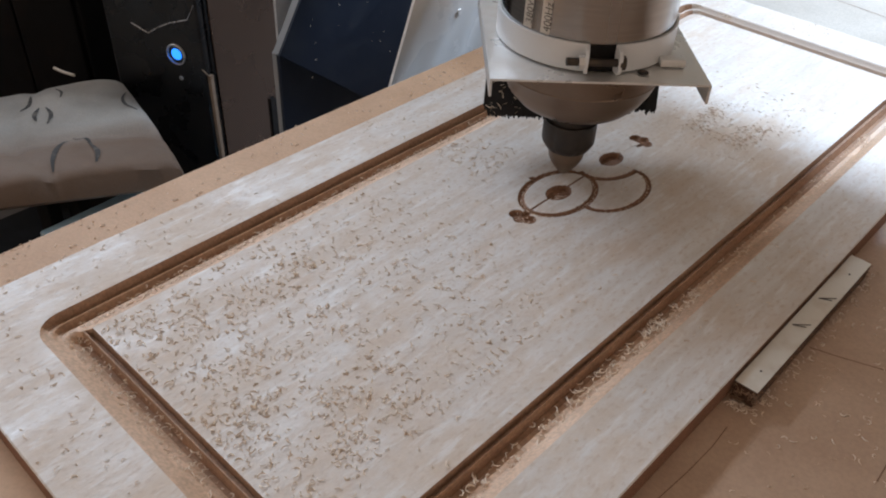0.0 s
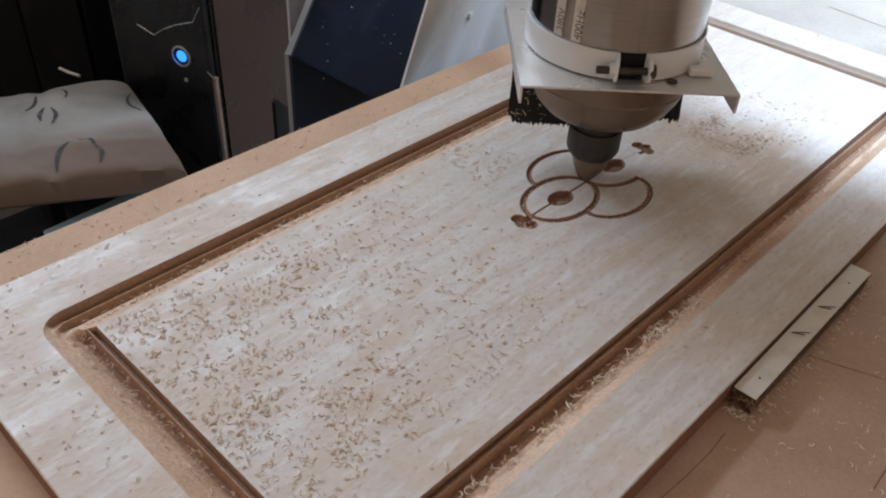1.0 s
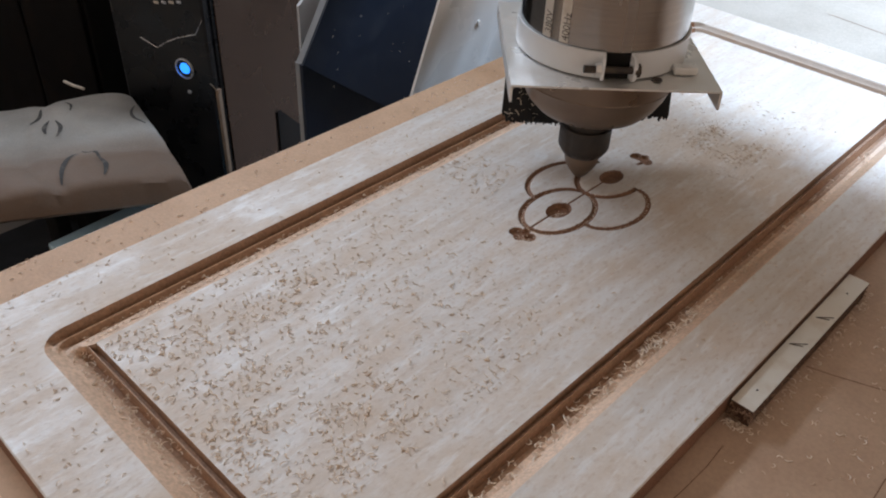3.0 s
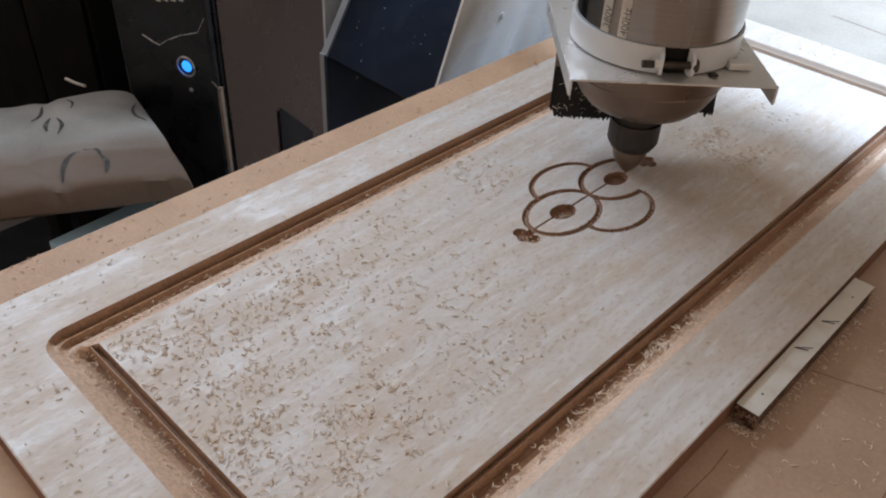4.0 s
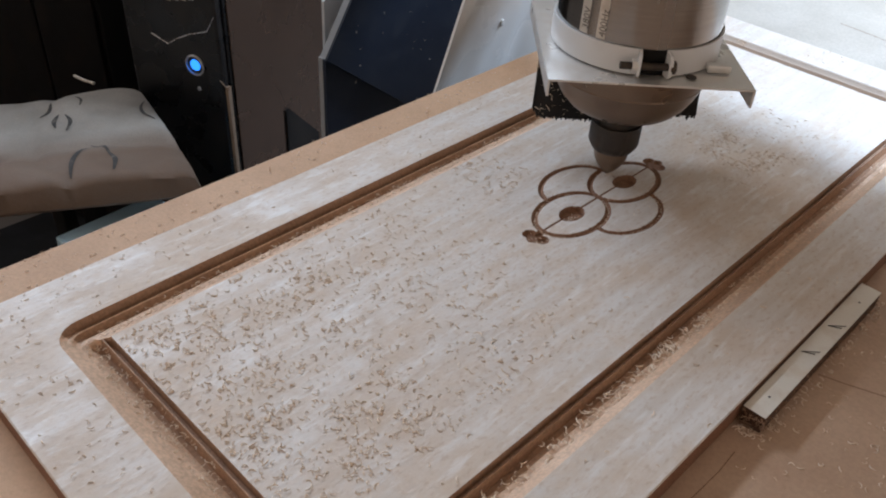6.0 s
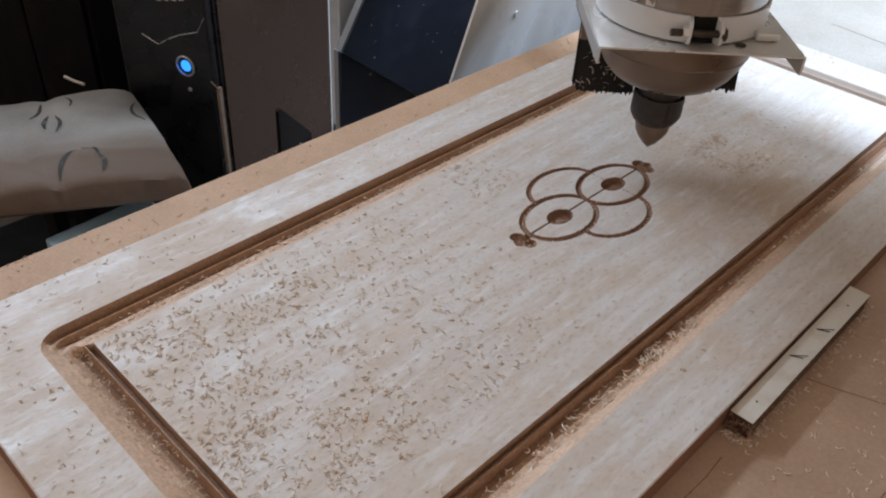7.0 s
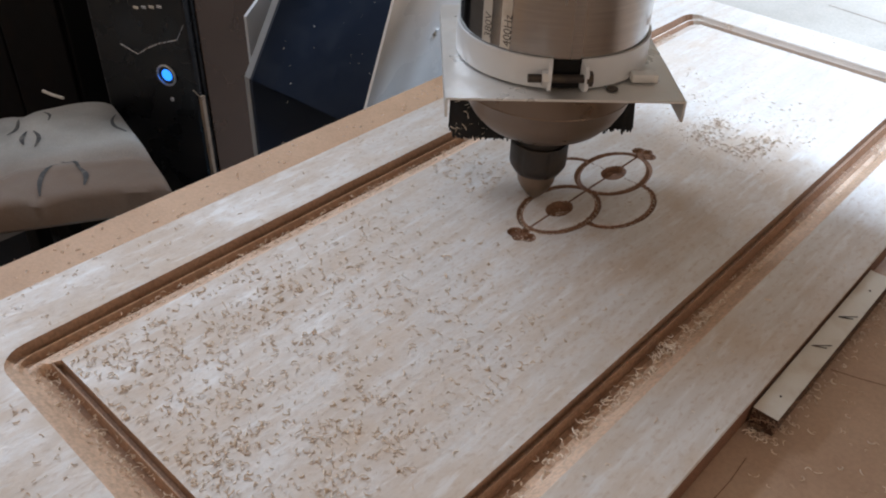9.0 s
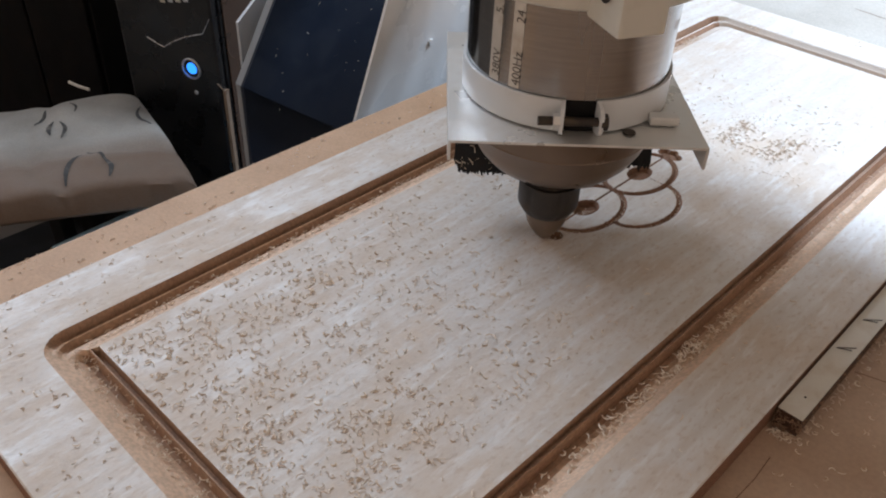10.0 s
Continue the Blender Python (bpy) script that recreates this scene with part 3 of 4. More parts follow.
def fade(lo, hi, n, count, *rest):
    """Bands along y whose count falls off towards hi."""
    x0, x1, z, size, clump = rest
    return [(round(count * (1 - k / n) ** 1.3), x0, x1, lo + (hi - lo) * k / n, lo + (hi - lo) * (k + 1) / n, z, size, clump) for k in range(n)]


shavings("curled tan shavings scattered over the door's raised field", 11, fade(-0.325, -0.05, 6, 420, -0.104, 0.09, 0.0, 0.0043, 0.9) + [(110, -0.1, 0.116, -0.325, -0.08, 0.0, 0.0052, 0.5), (700, -0.104, 0.09, -0.325, -0.10, 0.0, 0.0014, 0.9), (300, -0.1, 0.06, -0.10, 0.02, 0.0, 0.0011, 1.0), (420, -0.01, 0.09, 0.14, 0.24, 0.0, 0.0014, 1.0), (240, -0.18, -0.137, -0.39, 0.3, 0.0, 0.0011, 1.0), (90, -0.105, -0.050, -0.032, 0.022, 0.0, 0.0045, 1.0), (45, -0.1, 0.1, -0.05, 0.12, 0.0, 0.003, 0.9), (160, -0.06, 0.10, 0.14, 0.30, 0.0, 0.0036, 1.0), (330, 0.012, 0.072, 0.165, 0.215, 0.0, 0.0036, 1.0)])
shavings("curled shavings lying in the routed groove", 12, [(330, -0.1235, -0.1100, -0.33, 0.36, -0.0050, 0.0040, 0.6), (1900, -0.1215, -0.1085, -0.33, 0.36, -0.0046, 0.0024, 0.5), (180, -0.11, 0.13, -0.346, -0.337, -0.0072, 0.0024, 0.8), (260, -0.12, 0.13, -0.348, -0.332, -0.0070, 0.0042, 0.6),
    (240, 0.128, 0.138, -0.33, 0.30, -0.0075, 0.0026, 1.0), (330, 0.127, 0.1385, -0.33, -0.02, -0.0070, 0.0056, 1.0), (70, 0.127, 0.1385, -0.02, 0.3, -0.0072, 0.0050, 1.0)])
shavings("short shavings on the door's border", 13, [(120, -0.180, -0.136, -0.39, 0.35, 0.0, 0.0032, 0.5), (80, -0.17, 0.02, -0.397, -0.357, 0.0, 0.0036, 0.6), (25, 0.148, 0.188, -0.3, 0.1, 0.0, 0.004, 0.2), (34, -0.094, -0.078, 0.412, 0.440, -0.0015, 0.0042, 0.0), (12, -0.02, 0.02, 0.44, 0.475, 0.0, 0.004, 0.0)])
shavings("pale curled shavings strewn over the spoil board", 14, [(380, 0.208, 0.36, -0.22, 0.16, BED_Z, 0.0044, 0.6), (90, 0.2065, 0.214, -0.08, 0.10, BED_Z, 0.0045, 0.3), (30, 0.193, 0.206, -0.084, -0.077, BED_Z, 0.005, 0), (300, -0.238, -0.185, -0.42, 0.4, BED_Z, 0.0038, 0.6), (80, -0.2405, -0.2370, -0.42, 0.4, BED_Z, 0.0026, 0.8)])

def cut_dust():
    """Pale crumbs left in the older cuts of the ornament."""
    rng = random.Random(31)
    verts, faces = [], []
    for key, a0, a1, n in (("a", 0, 360, 110), ("d", -88, 88, 70), ("a", 190, 300, 40)):
        cx, cy = CENTRES[key]
        for k in range(n):
            a = radians(rng.uniform(a0, a1))
            f = rng.uniform(0.975, 1.025)
            x, y = cx + AX * f * math.cos(a), cy + AY * f * math.sin(a)
            shaving(verts, faces, rng, x, y, -0.0021, rng.uniform(0.0010, 0.0022))
    for k in range(70):
        x, y = rng.gauss(0.003, 0.004), rng.gauss(-0.003, 0.005)
        if (x / 0.0075) ** 2 + (y / 0.011) ** 2 < 1 and y < x * 1.5:
            shaving(verts, faces, rng, x, y, -0.0041, rng.uniform(0.001, 0.002))
    for k in range(28):
        shaving(verts, faces, rng, rng.gauss(0.003, 0.006), rng.gauss(-0.047, 0.004), -0.002, rng.uniform(0.0014, 0.003))
    me = bpy.data.meshes.new("cut_dust")
    me.from_pydata(verts, [], faces)
    me.materials.append(CHIP)
    tagged(new("cut_dust", me), "pale crumbs lying in the carved ovals", "shavings", kind="stuff")


cut_dust()


def torn_fibres():
    """Ragged fibres at the near end and along the edge of the batten."""
    rng = random.Random(41)
    verts, faces = [], []
    for k in range(70):
        shaving(verts, faces, rng, rng.uniform(SX0, SX1 + 0.001), SY0 - rng.uniform(-0.0005, 0.003), rng.uniform(BED_Z, SZ - 0.002), rng.uniform(0.002, 0.005))
    for k in range(150):
        shaving(verts, faces, rng, SX1 + rng.uniform(-0.0002, 0.0012), rng.uniform(SY0, SY1), rng.uniform(BED_Z + 0.004, SZ - 0.0008), rng.uniform(0.001, 0.003))
    for k in range(60):
        shaving(verts, faces, rng, rng.uniform(SX0, SX1), SY1 + rng.uniform(-0.0005, 0.0015), rng.uniform(BED_Z + 0.004, SZ - 0.0008), rng.uniform(0.001, 0.003))
    me = bpy.data.meshes.new("torn_fringe")
    me.from_pydata(verts, [], faces)
    me.materials.append(FIBRE)
    ob = new("torn_fringe", me)
    ob.parent = strip
    tagged(ob, "ragged brown torn fibres", kind="stuff")


torn_fibres()

# ---- spindle ----
U = Vector((0.7145, 0.6997, 0))
SPIN_YAW = math.degrees(math.atan2(U.y, U.x))
spindle = thing("router_spindle", "stainless router spindle with a collet nut, pointed bit and brush shoe", "spindle")
R_BODY = 0.0607
part("motor_body", lathe([(0.0, 0.1188), (R_BODY - 0.0015, 0.1188), (R_BODY, 0.1200), (R_BODY, 0.34), (0.0, 0.34)], 96), STEEL, spindle, "brushed stainless motor tube", True)
part("nose", lathe([(0, 0.0672), (0.036, 0.0672), (0.0405, 0.0682), (0.0435, 0.0700), (0.0500, 0.0772), (0.0550, 0.0862), (0.0582, 0.0950), (0.0588, 0.0958), (0.0584, 0.0966), (0.0600, 0.1020), (0.0606, 0.1080), (0.0606, 0.1168), (0, 0.1168)], 96), NOSE, spindle, "dusty bronze-toned conical nose", True)
part("shaft", lathe([(0, 0.046), (0.0174, 0.046), (0.0174, 0.0655), (0, 0.0655)], 48), NUTM, spindle, "dark spindle shaft", True)


def build_nut():
    prof = [(0.0120, 0.0265), (0.0160, 0.0265), (0.0170, 0.0269), (0.0200, 0.0320), (0.0206, 0.0340), (0.0206, 0.0505), (0.0201, 0.0512), (0.0188, 0.0512), (0.0184, 0.0470), (0.0152, 0.0465), (0.0120, 0.0265)]
    bm = lathe(prof, 96)
    notches = 6
    for v in bm.verts:
        r = math.hypot(v.co.x, v.co.y)
        if r > 0.0195 and v.co.z > 0.0310:
            a = (math.degrees(math.atan2(v.co.y, v.co.x)) % (360 / notches)) - 180 / notches
            if abs(a) < 5:
                k = (r - 0.0007) / r
                v.co.x *= k
                v.co.y *= k
    return bm


nut = part("collet_nut", build_nut(), NUTM, spindle, "blackened collet nut", True)
part("collet", lathe([(0.0065, 0.0245), (0.0110, 0.0245), (0.0125, 0.0270), (0.0125, 0.034), (0.0065, 0.034)], 48), DARK, nut, "", True)
part("engraving_bit", lathe([(0, 0.0), (0.0004, 0.0002), (0.0062, 0.0058), (0.0106, 0.0120), (0.0134, 0.0175), (0.0140, 0.0215), (0.0138, 0.0265), (0, 0.0265)], 48), BITM, spindle, "pointed carving bit, brown with dust", True)

# clamp band round the body, open at the front
GAP = -45.0
band = part("clamp_band", lathe([(R_BODY + 0.0003, 0.1198), (R_BODY + 0.0020, 0.1198), (R_BODY + 0.0020, 0.1385), (R_BODY + 0.0003, 0.1385)], 90, GAP + 9, GAP + 360 - 9, True), WHITE, spindle, "white painted clamp band", True)
for sgn in (-1, 1):
    a = GAP + 9 * sgn
    m = pose(0, 0, 0, 0, 0, a)
    ear = prism([(R_BODY + 0.0006, 0.1205), (R_BODY + 0.0078, 0.1208), (R_BODY + 0.0102, 0.1230), (R_BODY + 0.0102, 0.1335), (R_BODY + 0.0078, 0.1365), (R_BODY + 0.0006, 0.1385)], -0.0011, 0.0011, "y")
    bmesh.ops.transform(ear, matrix=m, verts=ear.verts)
    part("ear", ear, WHITE, band, "bent white clamp ear")
# dark strip standing in for the shade between the ears
part("gap_shade", lathe([(R_BODY + 0.0001, 0.1200), (R_BODY + 0.0008, 0.1200), (R_BODY + 0.0008, 0.1380), (R_BODY + 0.0001, 0.1380)], 10, GAP - 8.5, GAP + 8.5, True), BLACKM, band, "black strip for the shade in the gap")
bolt_dir = Vector((math.cos(radians(GAP + 90)), math.sin(radians(GAP + 90)), 0))
mid = Vector((math.cos(radians(GAP)), math.sin(radians(GAP)), 0)) * (R_BODY + 0.0056) + Vector((0, 0, 0.1285))
bolt_m = Matrix.Translation(mid) @ bolt_dir.to_track_quat("Z", "Y").to_matrix().to_4x4()
bolt = part("clamp_bolt", lathe([(0, -0.0235), (0.0026, -0.0235), (0.0026, 0.0145), (0, 0.0145)], 20), DARK, band, "dark threaded bolt", True)
bolt.matrix_basis = bolt_m
for z0, z1, r in ((-0.0155, -0.0115, 0.0046), (0.0110, 0.0148, 0.0046)):
    hx = lathe([(0, z0), (r, z0), (r, z1), (0, z1)], 6)
    bmesh.ops.transform(hx, matrix=bolt_m, verts=hx.verts)
    part("hex_nut", hx, ALU if z0 < 0 else DARK, band, "worn steel hexagon nut")

# square sheet plate under the band: local x along its front edge, local y to its back
plate_m = pose(0, 0, 0, 0, 0, SPIN_YAW)
PF, PBK, PX0, PX1, PZ = -0.0738, 0.0765, -0.0713, 0.0722, 0.1185


def build_plate():
    bm = bmesh.new()
    n, th, lip = 56, 0.0014, 0.0135

    def edge_point(k):
        a = 2 * math.pi * k / n
        c, d = math.cos(a), math.sin(a)
        f = min((PX1 if c > 0 else PX0) / c if abs(c) > 1e-6 else 9, (PBK if d > 0 else PF) / d if abs(d) > 1e-6 else 9)
        return f * c, f * d
    outer = [edge_point(k) for k in range(n)]
    for cx, cy in ((PX1, PBK), (PX0, PBK), (PX0, PF), (PX1, PF)):
        k = min(range(n), key=lambda q: (outer[q][0] - cx) ** 2 + (outer[q][1] - cy) ** 2)
        outer[k] = (cx, cy)
    rows = []
    for z in (PZ, PZ - th):
        rows.append(([bm.verts.new((0.0535 * math.cos(2 * math.pi * k / n), 0.0535 * math.sin(2 * math.pi * k / n), z)) for k in range(n)], [bm.verts.new((x, y, z)) for x, y in outer]))
    (ti, to), (bi, bo) = rows
    for k in range(n):
        q = (k + 1) % n
        bm.faces.new((ti[k], to[k], to[q], ti[q]))
        bm.faces.new((bi[k], bi[q], bo[q], bo[k]))
        bm.faces.new((to[k], bo[k], bo[q], to[q]))
        bm.faces.new((ti[k], ti[q], bi[q], bi[k]))
    for x0, x1 in ((PX1 - th, PX1 + 0.0002), (PX0 - 0.0002, PX0 + th)):
        add_box(bm, x0, x1, PF, PBK, PZ - (lip if x0 > 0 else 0.0125), PZ - th)
    bmesh.ops.transform(bm, matrix=plate_m, verts=bm.verts)
    return bm


plate = part("shoe_plate", build_plate(), ALU, spindle, "folded bare sheet-metal plate")
lug = box(0.0430, 0.0600, -0.0520, -0.0440, PZ + 0.0008, PZ + 0.0065, 0.0015, plate_m)
part("plate_clip", lug, ALU, plate, "small bent metal clip")
hole = lathe([(0, PZ + 0.0014), (0.0035, PZ + 0.0014), (0.0038, PZ + 0.0008)], 20)
bmesh.ops.transform(hole, matrix=plate_m @ pose(0.030, -0.060, 0), verts=hole.verts)
part("rivet", hole, DARK, plate)
# holder and bristles hanging from the plate's back
part("brush_holder", box(PX0 + 0.012, PX1 + 0.004, 0.0440, 0.0475, 0.088, PZ - 0.001, 0.0006, plate_m), NOSE, spindle, "dusty brown brush holder strip")
part("brush_holder", box(PX0 + 0.006, PX0 + 0.056, 0.0300, 0.0330, 0.079, PZ - 0.0016, 0.0006, plate_m), BIRCH, spindle, "dusty brown front holder strip")
part("brush_end_plate", box(PX0 + 0.0075, PX0 + 0.0102, 0.0300, 0.0790, 0.088, PZ - 0.001, 0.0005, plate_m), NOSE, spindle, "dusty brown end plate")


def build_brush():
    rng = random.Random(5)
    verts, faces = [], []
    def hair(x, y, top, bottom, lean, w):
        b = len(verts)
        for k in range(3):
            f = k / 2
            px, py, pz = x + lean[0] * f * f, y + lean[1] * f * f, top + (bottom - top) * f
            for ox, oy in ((-w, -w * 0.6), (w, -w * 0.6), (0, w)):
                verts.append(tuple(plate_m @ Vector((px + ox, py + oy, pz))))
        for k in range(2):
            for j in range(3):
                p, q = b + 3 * k, b + 3 * k + 3
                faces.append((p + j, p + (j + 1) % 3, q + (j + 1) % 3, q + j))
    for k in range(1500):
        x = rng.uniform(PX0 + 0.011, PX1 + 0.004)
        hair(x, rng.uniform(0.0445, 0.0525), 0.093, 0.0335 + abs(rng.gauss(0, 0.0016)), (rng.gauss(0, 0.002), rng.gauss(0, 0.002)), 0.0006)
    for k in range(1500):
        hair(rng.uniform(PX0 + 0.009, PX0 + 0.053), rng.uniform(0.034, 0.052), 0.093, 0.0312 + abs(rng.gauss(0, 0.0018)), (rng.gauss(0.0035, 0.002), rng.gauss(0, 0.002)), 0.0006)
    me = bpy.data.meshes.new("bristles")
    me.from_pydata(verts, [], faces)
    me.materials.append(BRISTLE)
    ob = new("bristles", me)
    ob.parent = spindle
    tagged(ob, "ragged black nylon bristles", kind="stuff")


build_brush()


def build_caught():
    """Pale shavings caught in the bristles."""
    rng = random.Random(9)
    verts, faces = [], []
    for k in range(70):
        p = Vector((rng.uniform(PX0 + 0.012, PX0 + 0.052), 0.0325, rng.uniform(0.036, 0.086)))
        d = Vector((rng.gauss(0, 1), 0.1, rng.gauss(0, 1))).normalized()
        turn = Vector((-d.z, 0, d.x)) * rng.uniform(-0.8, 0.8)
        size, w = rng.uniform(0.002, 0.0055), rng.uniform(0.00012, 0.00024)
        base = len(verts)
        for n in range(4):
            f = n / 3
            c = p + (d * f + turn * f * f) * size
            for ox, oy in ((-w, -w), (w, -w), (0, w)):
                verts.append(tuple(plate_m @ (c + Vector((ox, oy, ox)))))
        for n in range(3):
            a = base + 3 * n
            for q in range(3):
                faces.append((a + q, a + (q + 1) % 3, a + 3 + (q + 1) % 3, a + 3 + q))
    me = bpy.data.meshes.new("caught_shavings")
    me.from_pydata(verts, [], faces)
    me.materials.append(CHIP)
    ob = new("caught_shavings", me)
    ob.parent = spindle
    tagged(ob, "pale shavings caught in the bristles", kind="stuff")


build_caught()

# mounting block that holds the body, up to the carriage
mount = part("mounting_block", lathe([(R_BODY + 0.0002, 0.193), (0.0735, 0.193), (0.0750, 0.1945), (0.0750, 0.33), (R_BODY + 0.0002, 0.33)], 72, 0, 360, True), CREAM, spindle, "cream cast mounting ring", True)
part("block_lug", box(0.066, 0.098, -0.030, -0.004, 0.1905, 0.25, 0.002, pose(0, 0, 0, 0, 0, -26)), CREAM, mount, "cream clamping lug")
lh = lathe([(0, 0.0), (0.0052, 0.0), (0.0056, 0.0006)], 24)
bmesh.ops.transform(lh, matrix=pose(0, 0, 0, 0, 0, -26) @ pose(0.083, -0.0306, 0.209, 90, 0, 0), verts=lh.verts)
part("socket_hole", lh, NUTM, mount, "dark socket screw hole")
part("carriage_plate", box(-0.09, 0.09, 0.066, 0.265, 0.215, 0.62, 0.003), CREAM, spindle, "cream carriage plate")


def wrapped_text(text, size, angle, z, parent, name="print"):
    """Lettering that runs up the motor tube."""
    cu = bpy.data.curves.new(name, "FONT")
    cu.body, cu.size, cu.extrude = text, size, 0.0
    tmp = new(name, cu)
    bpy.context.view_layer.update()
    me = bpy.data.meshes.new_from_object(tmp.evaluated_get(bpy.context.evaluated_depsgraph_get()))
    bpy.data.objects.remove(tmp)
    for v in me.vertices:
        along, across = v.co.x, v.co.y
        a = radians(angle) - across / R_BODY
        v.co = (math.cos(a) * (R_BODY + 0.0005), math.sin(a) * (R_BODY + 0.0005), z + along)
    me.materials.clear()
    me.materials.append(INK)
    ob = new(name, me)
    ob.parent = parent
    return tagged(ob, "faded dark print")


LBL = -88.0
for a, w, z0, z1 in ((LBL - 7.5, 3.4, 0.1395, 0.33), (LBL + 6.0, 3.2, 0.1395, 0.33)):
    part("label_strip", lathe([(R_BODY + 0.0001, z0), (R_BODY + 0.0003, z0), (R_BODY + 0.0003, z1), (R_BODY + 0.0001, z1)], 8, a - w, a + w, True), PLATE, spindle, "worn bright label strip")
wrapped_text("380V", 0.0074, LBL - 4.0, 0.1425, spindle)
wrapped_text("400Hz", 0.0074, LBL + 9.5, 0.1410, spindle)
wrapped_text("5.", 0.0074, LBL - 4.0, 0.1780, spindle)
wrapped_text("24", 0.0074, LBL + 9.5, 0.1765, spindle)

# ---- gantry that carries the spindle across the table ----
gantry = thing("router_gantry", "navy and white painted steel router gantry", "gantry")
UP = [(0.083, -0.097), (0.225, -0.206), (0.62, -0.206), (0.76, 0.30), (0.322, 0.30), (0.1425, -0.002)]
FOOT = [(0.096, -0.1080), (0.60, -0.1080), (0.60, -0.42), (0.096, -0.42)]
upright = part("upright", prism(UP, -0.514, -0.5035, "x"), GREYP, gantry, "grey steel upright")
part("navy_face", prism(UP, -0.5033, -0.4995, "x"), NAVY, upright, "scratched dusty navy face")
foot = part("foot", prism(FOOT, -0.5345, -0.5255, "x"), GREYP, gantry, "grey steel foot")
part("navy_foot_face", prism(FOOT, -0.5253, -0.5190, "x"), NAVY, foot, "navy foot face")
part("grey_back_plate", prism([(0.110, -0.42), (0.60, -0.42), (0.60, 0.30), (0.54, 0.30), (0.110, -0.038)], -0.5415, -0.537, "x"), PALEGREY, gantry, "pale grey back plate")


def build_inner_plate():
    """A thin white sheet, slightly buckled along its length, with a slanting front edge."""
    bm = bmesh.new()
    n, rows = 60, []
    for j in range(13):
        z = -0.145 + 0.265 * j / 12
        y0 = 0.072 + (z + 0.145) * 0.4
        for k in range(n + 1):
            y = y0 + (0.55 - y0) * k / n
            wave = 0.0016 * math.sin((y - 0.5 * z) * 62) + 0.0009 * math.sin((y - 0.45 * z) * 131 + 1)
            rows.append((bm.verts.new((-0.320 + wave, y, z)), bm.verts.new((-0.3235 + wave, y, z))))
    for j in range(12):
        for k in range(n):
            a, b, c, d = (rows[q] for q in (j * (n + 1) + k, j * (n + 1) + k + 1, (j + 1) * (n + 1) + k + 1, (j + 1) * (n + 1) + k))
            for side in (0, 1):
                bm.faces.new((a[side], b[side], c[side], d[side]))
    twin = dict(rows)
    for e in [e for e in bm.edges if e.is_boundary and e.verts[0] in twin]:
        p, q = e.verts
        bm.faces.new((p, q, twin[q], twin[p]))
    return bm


white = part("white_inner_plate", build_inner_plate(), GLOSSW, gantry, "buckled white painted inner plate", True)
sc = lathe([(0, 0.003), (0.0032, 0.003), (0.0036, 0.0)], 16)
bmesh.ops.transform(sc, matrix=pose(-0.320, 0.208, -0.018, 0, 90, 0), verts=sc.verts)
part("screw", sc, WHITE, white, "painted screw head")
part("cross_beam", box(-0.53, 0.86, 0.27, 0.395, 0.205, 0.78, 0.004), CREAM, gantry, "cream painted cross beam")
part("far_upright", box(0.83, 0.86, 0.14, 0.52, -0.3, 0.47, 0.003), NAVY, gantry, "navy upright")
rng = random.Random(21)
flecks_v, flecks_f = [], []
for k in range(55):
    shaving(flecks_v, flecks_f, rng, 0, 0, 0, 0.004)
    yy, zz = rng.uniform(0.13, 0.42), rng.uniform(-0.16, 0.03)
    for j in range(len(flecks_v) - 15, len(flecks_v)):
        x, y, z = flecks_v[j]
        flecks_v[j] = (-0.4998 + z * 0.4, yy + x, zz + y)
me = bpy.data.meshes.new("dust_flecks")
me.from_pydata(flecks_v, [], flecks_f)
me.materials.append(CHIP)
ob = new("dust_flecks", me)
ob.parent = gantry
tagged(ob, "pale dust flecks on navy paint", kind="stuff")

# ---- computer tower on the floor ----
PC_YAW = 21.0
PC_M = pose(-0.900, 0.248, 0, 0, 0, PC_YAW)
tower = thing("computer_tower", "dusty gloss black computer tower with a lit blue button", "computer", PC_M)
# local: front face on y = 0 facing -y, x from -0.21 to 0, depth to +y
part("case", box(-0.21, 0.0, 0.004, 0.372, -0.62, 0.0, 0.004), BLACKG, tower, "gloss black steel case")
part("side_panel", box(0.0005, 0.0035, 0.010, 0.369, -0.615, -0.006, 0.001), SIDEP, tower, "brown-grey mirror-like side panel")
part("rear_flange", box(0.0030, 0.0046, 0.3695, 0.3730, -0.615, -0.006, 0.0006), WHITE, tower, "bright bare rear flange")
# added dark wedge standing in for a reflection in the side panel
part("panel_reflection", prism([(0.158, -0.440), (0.166, -0.437), (0.276, -0.545), (0.276, -0.60), (0.158, -0.60)], 0.0036, 0.0075, "x"), BLACKM, tower, "black sloping wedge for a dark reflection")
part("front_panel", box(-0.205, -0.003, -0.012, 0.004, -0.62, -0.004, 0.006), BLACKG, tower, "gloss black plastic front panel")
BX, BZ = -0.0605, -0.2875
ringm = pose(BX, -0.0125, BZ, 90, 0, 0)
btn = lathe([(0.0158, 0.0), (0.0192, 0.0), (0.0196, 0.0024), (0.0185, 0.0036), (0.0165, 0.0036), (0.0158, 0.0)], 48)
bmesh.ops.transform(btn, matrix=ringm, verts=btn.verts)
button = part("button_ring", btn, CHROME, tower, "chrome ring", True)
glow = lathe([(0, 0.0030), (0.005, 0.0028), (0.0098, 0.0012), (0.0104, 0.0)], 40)
bmesh.ops.transform(glow, matrix=ringm, verts=glow.verts)
part("power_button", glow, GLOW, tower, "glowing blue power button", True)
dish = lathe([(0.0104, 0.0002), (0.0160, 0.0006)], 40)
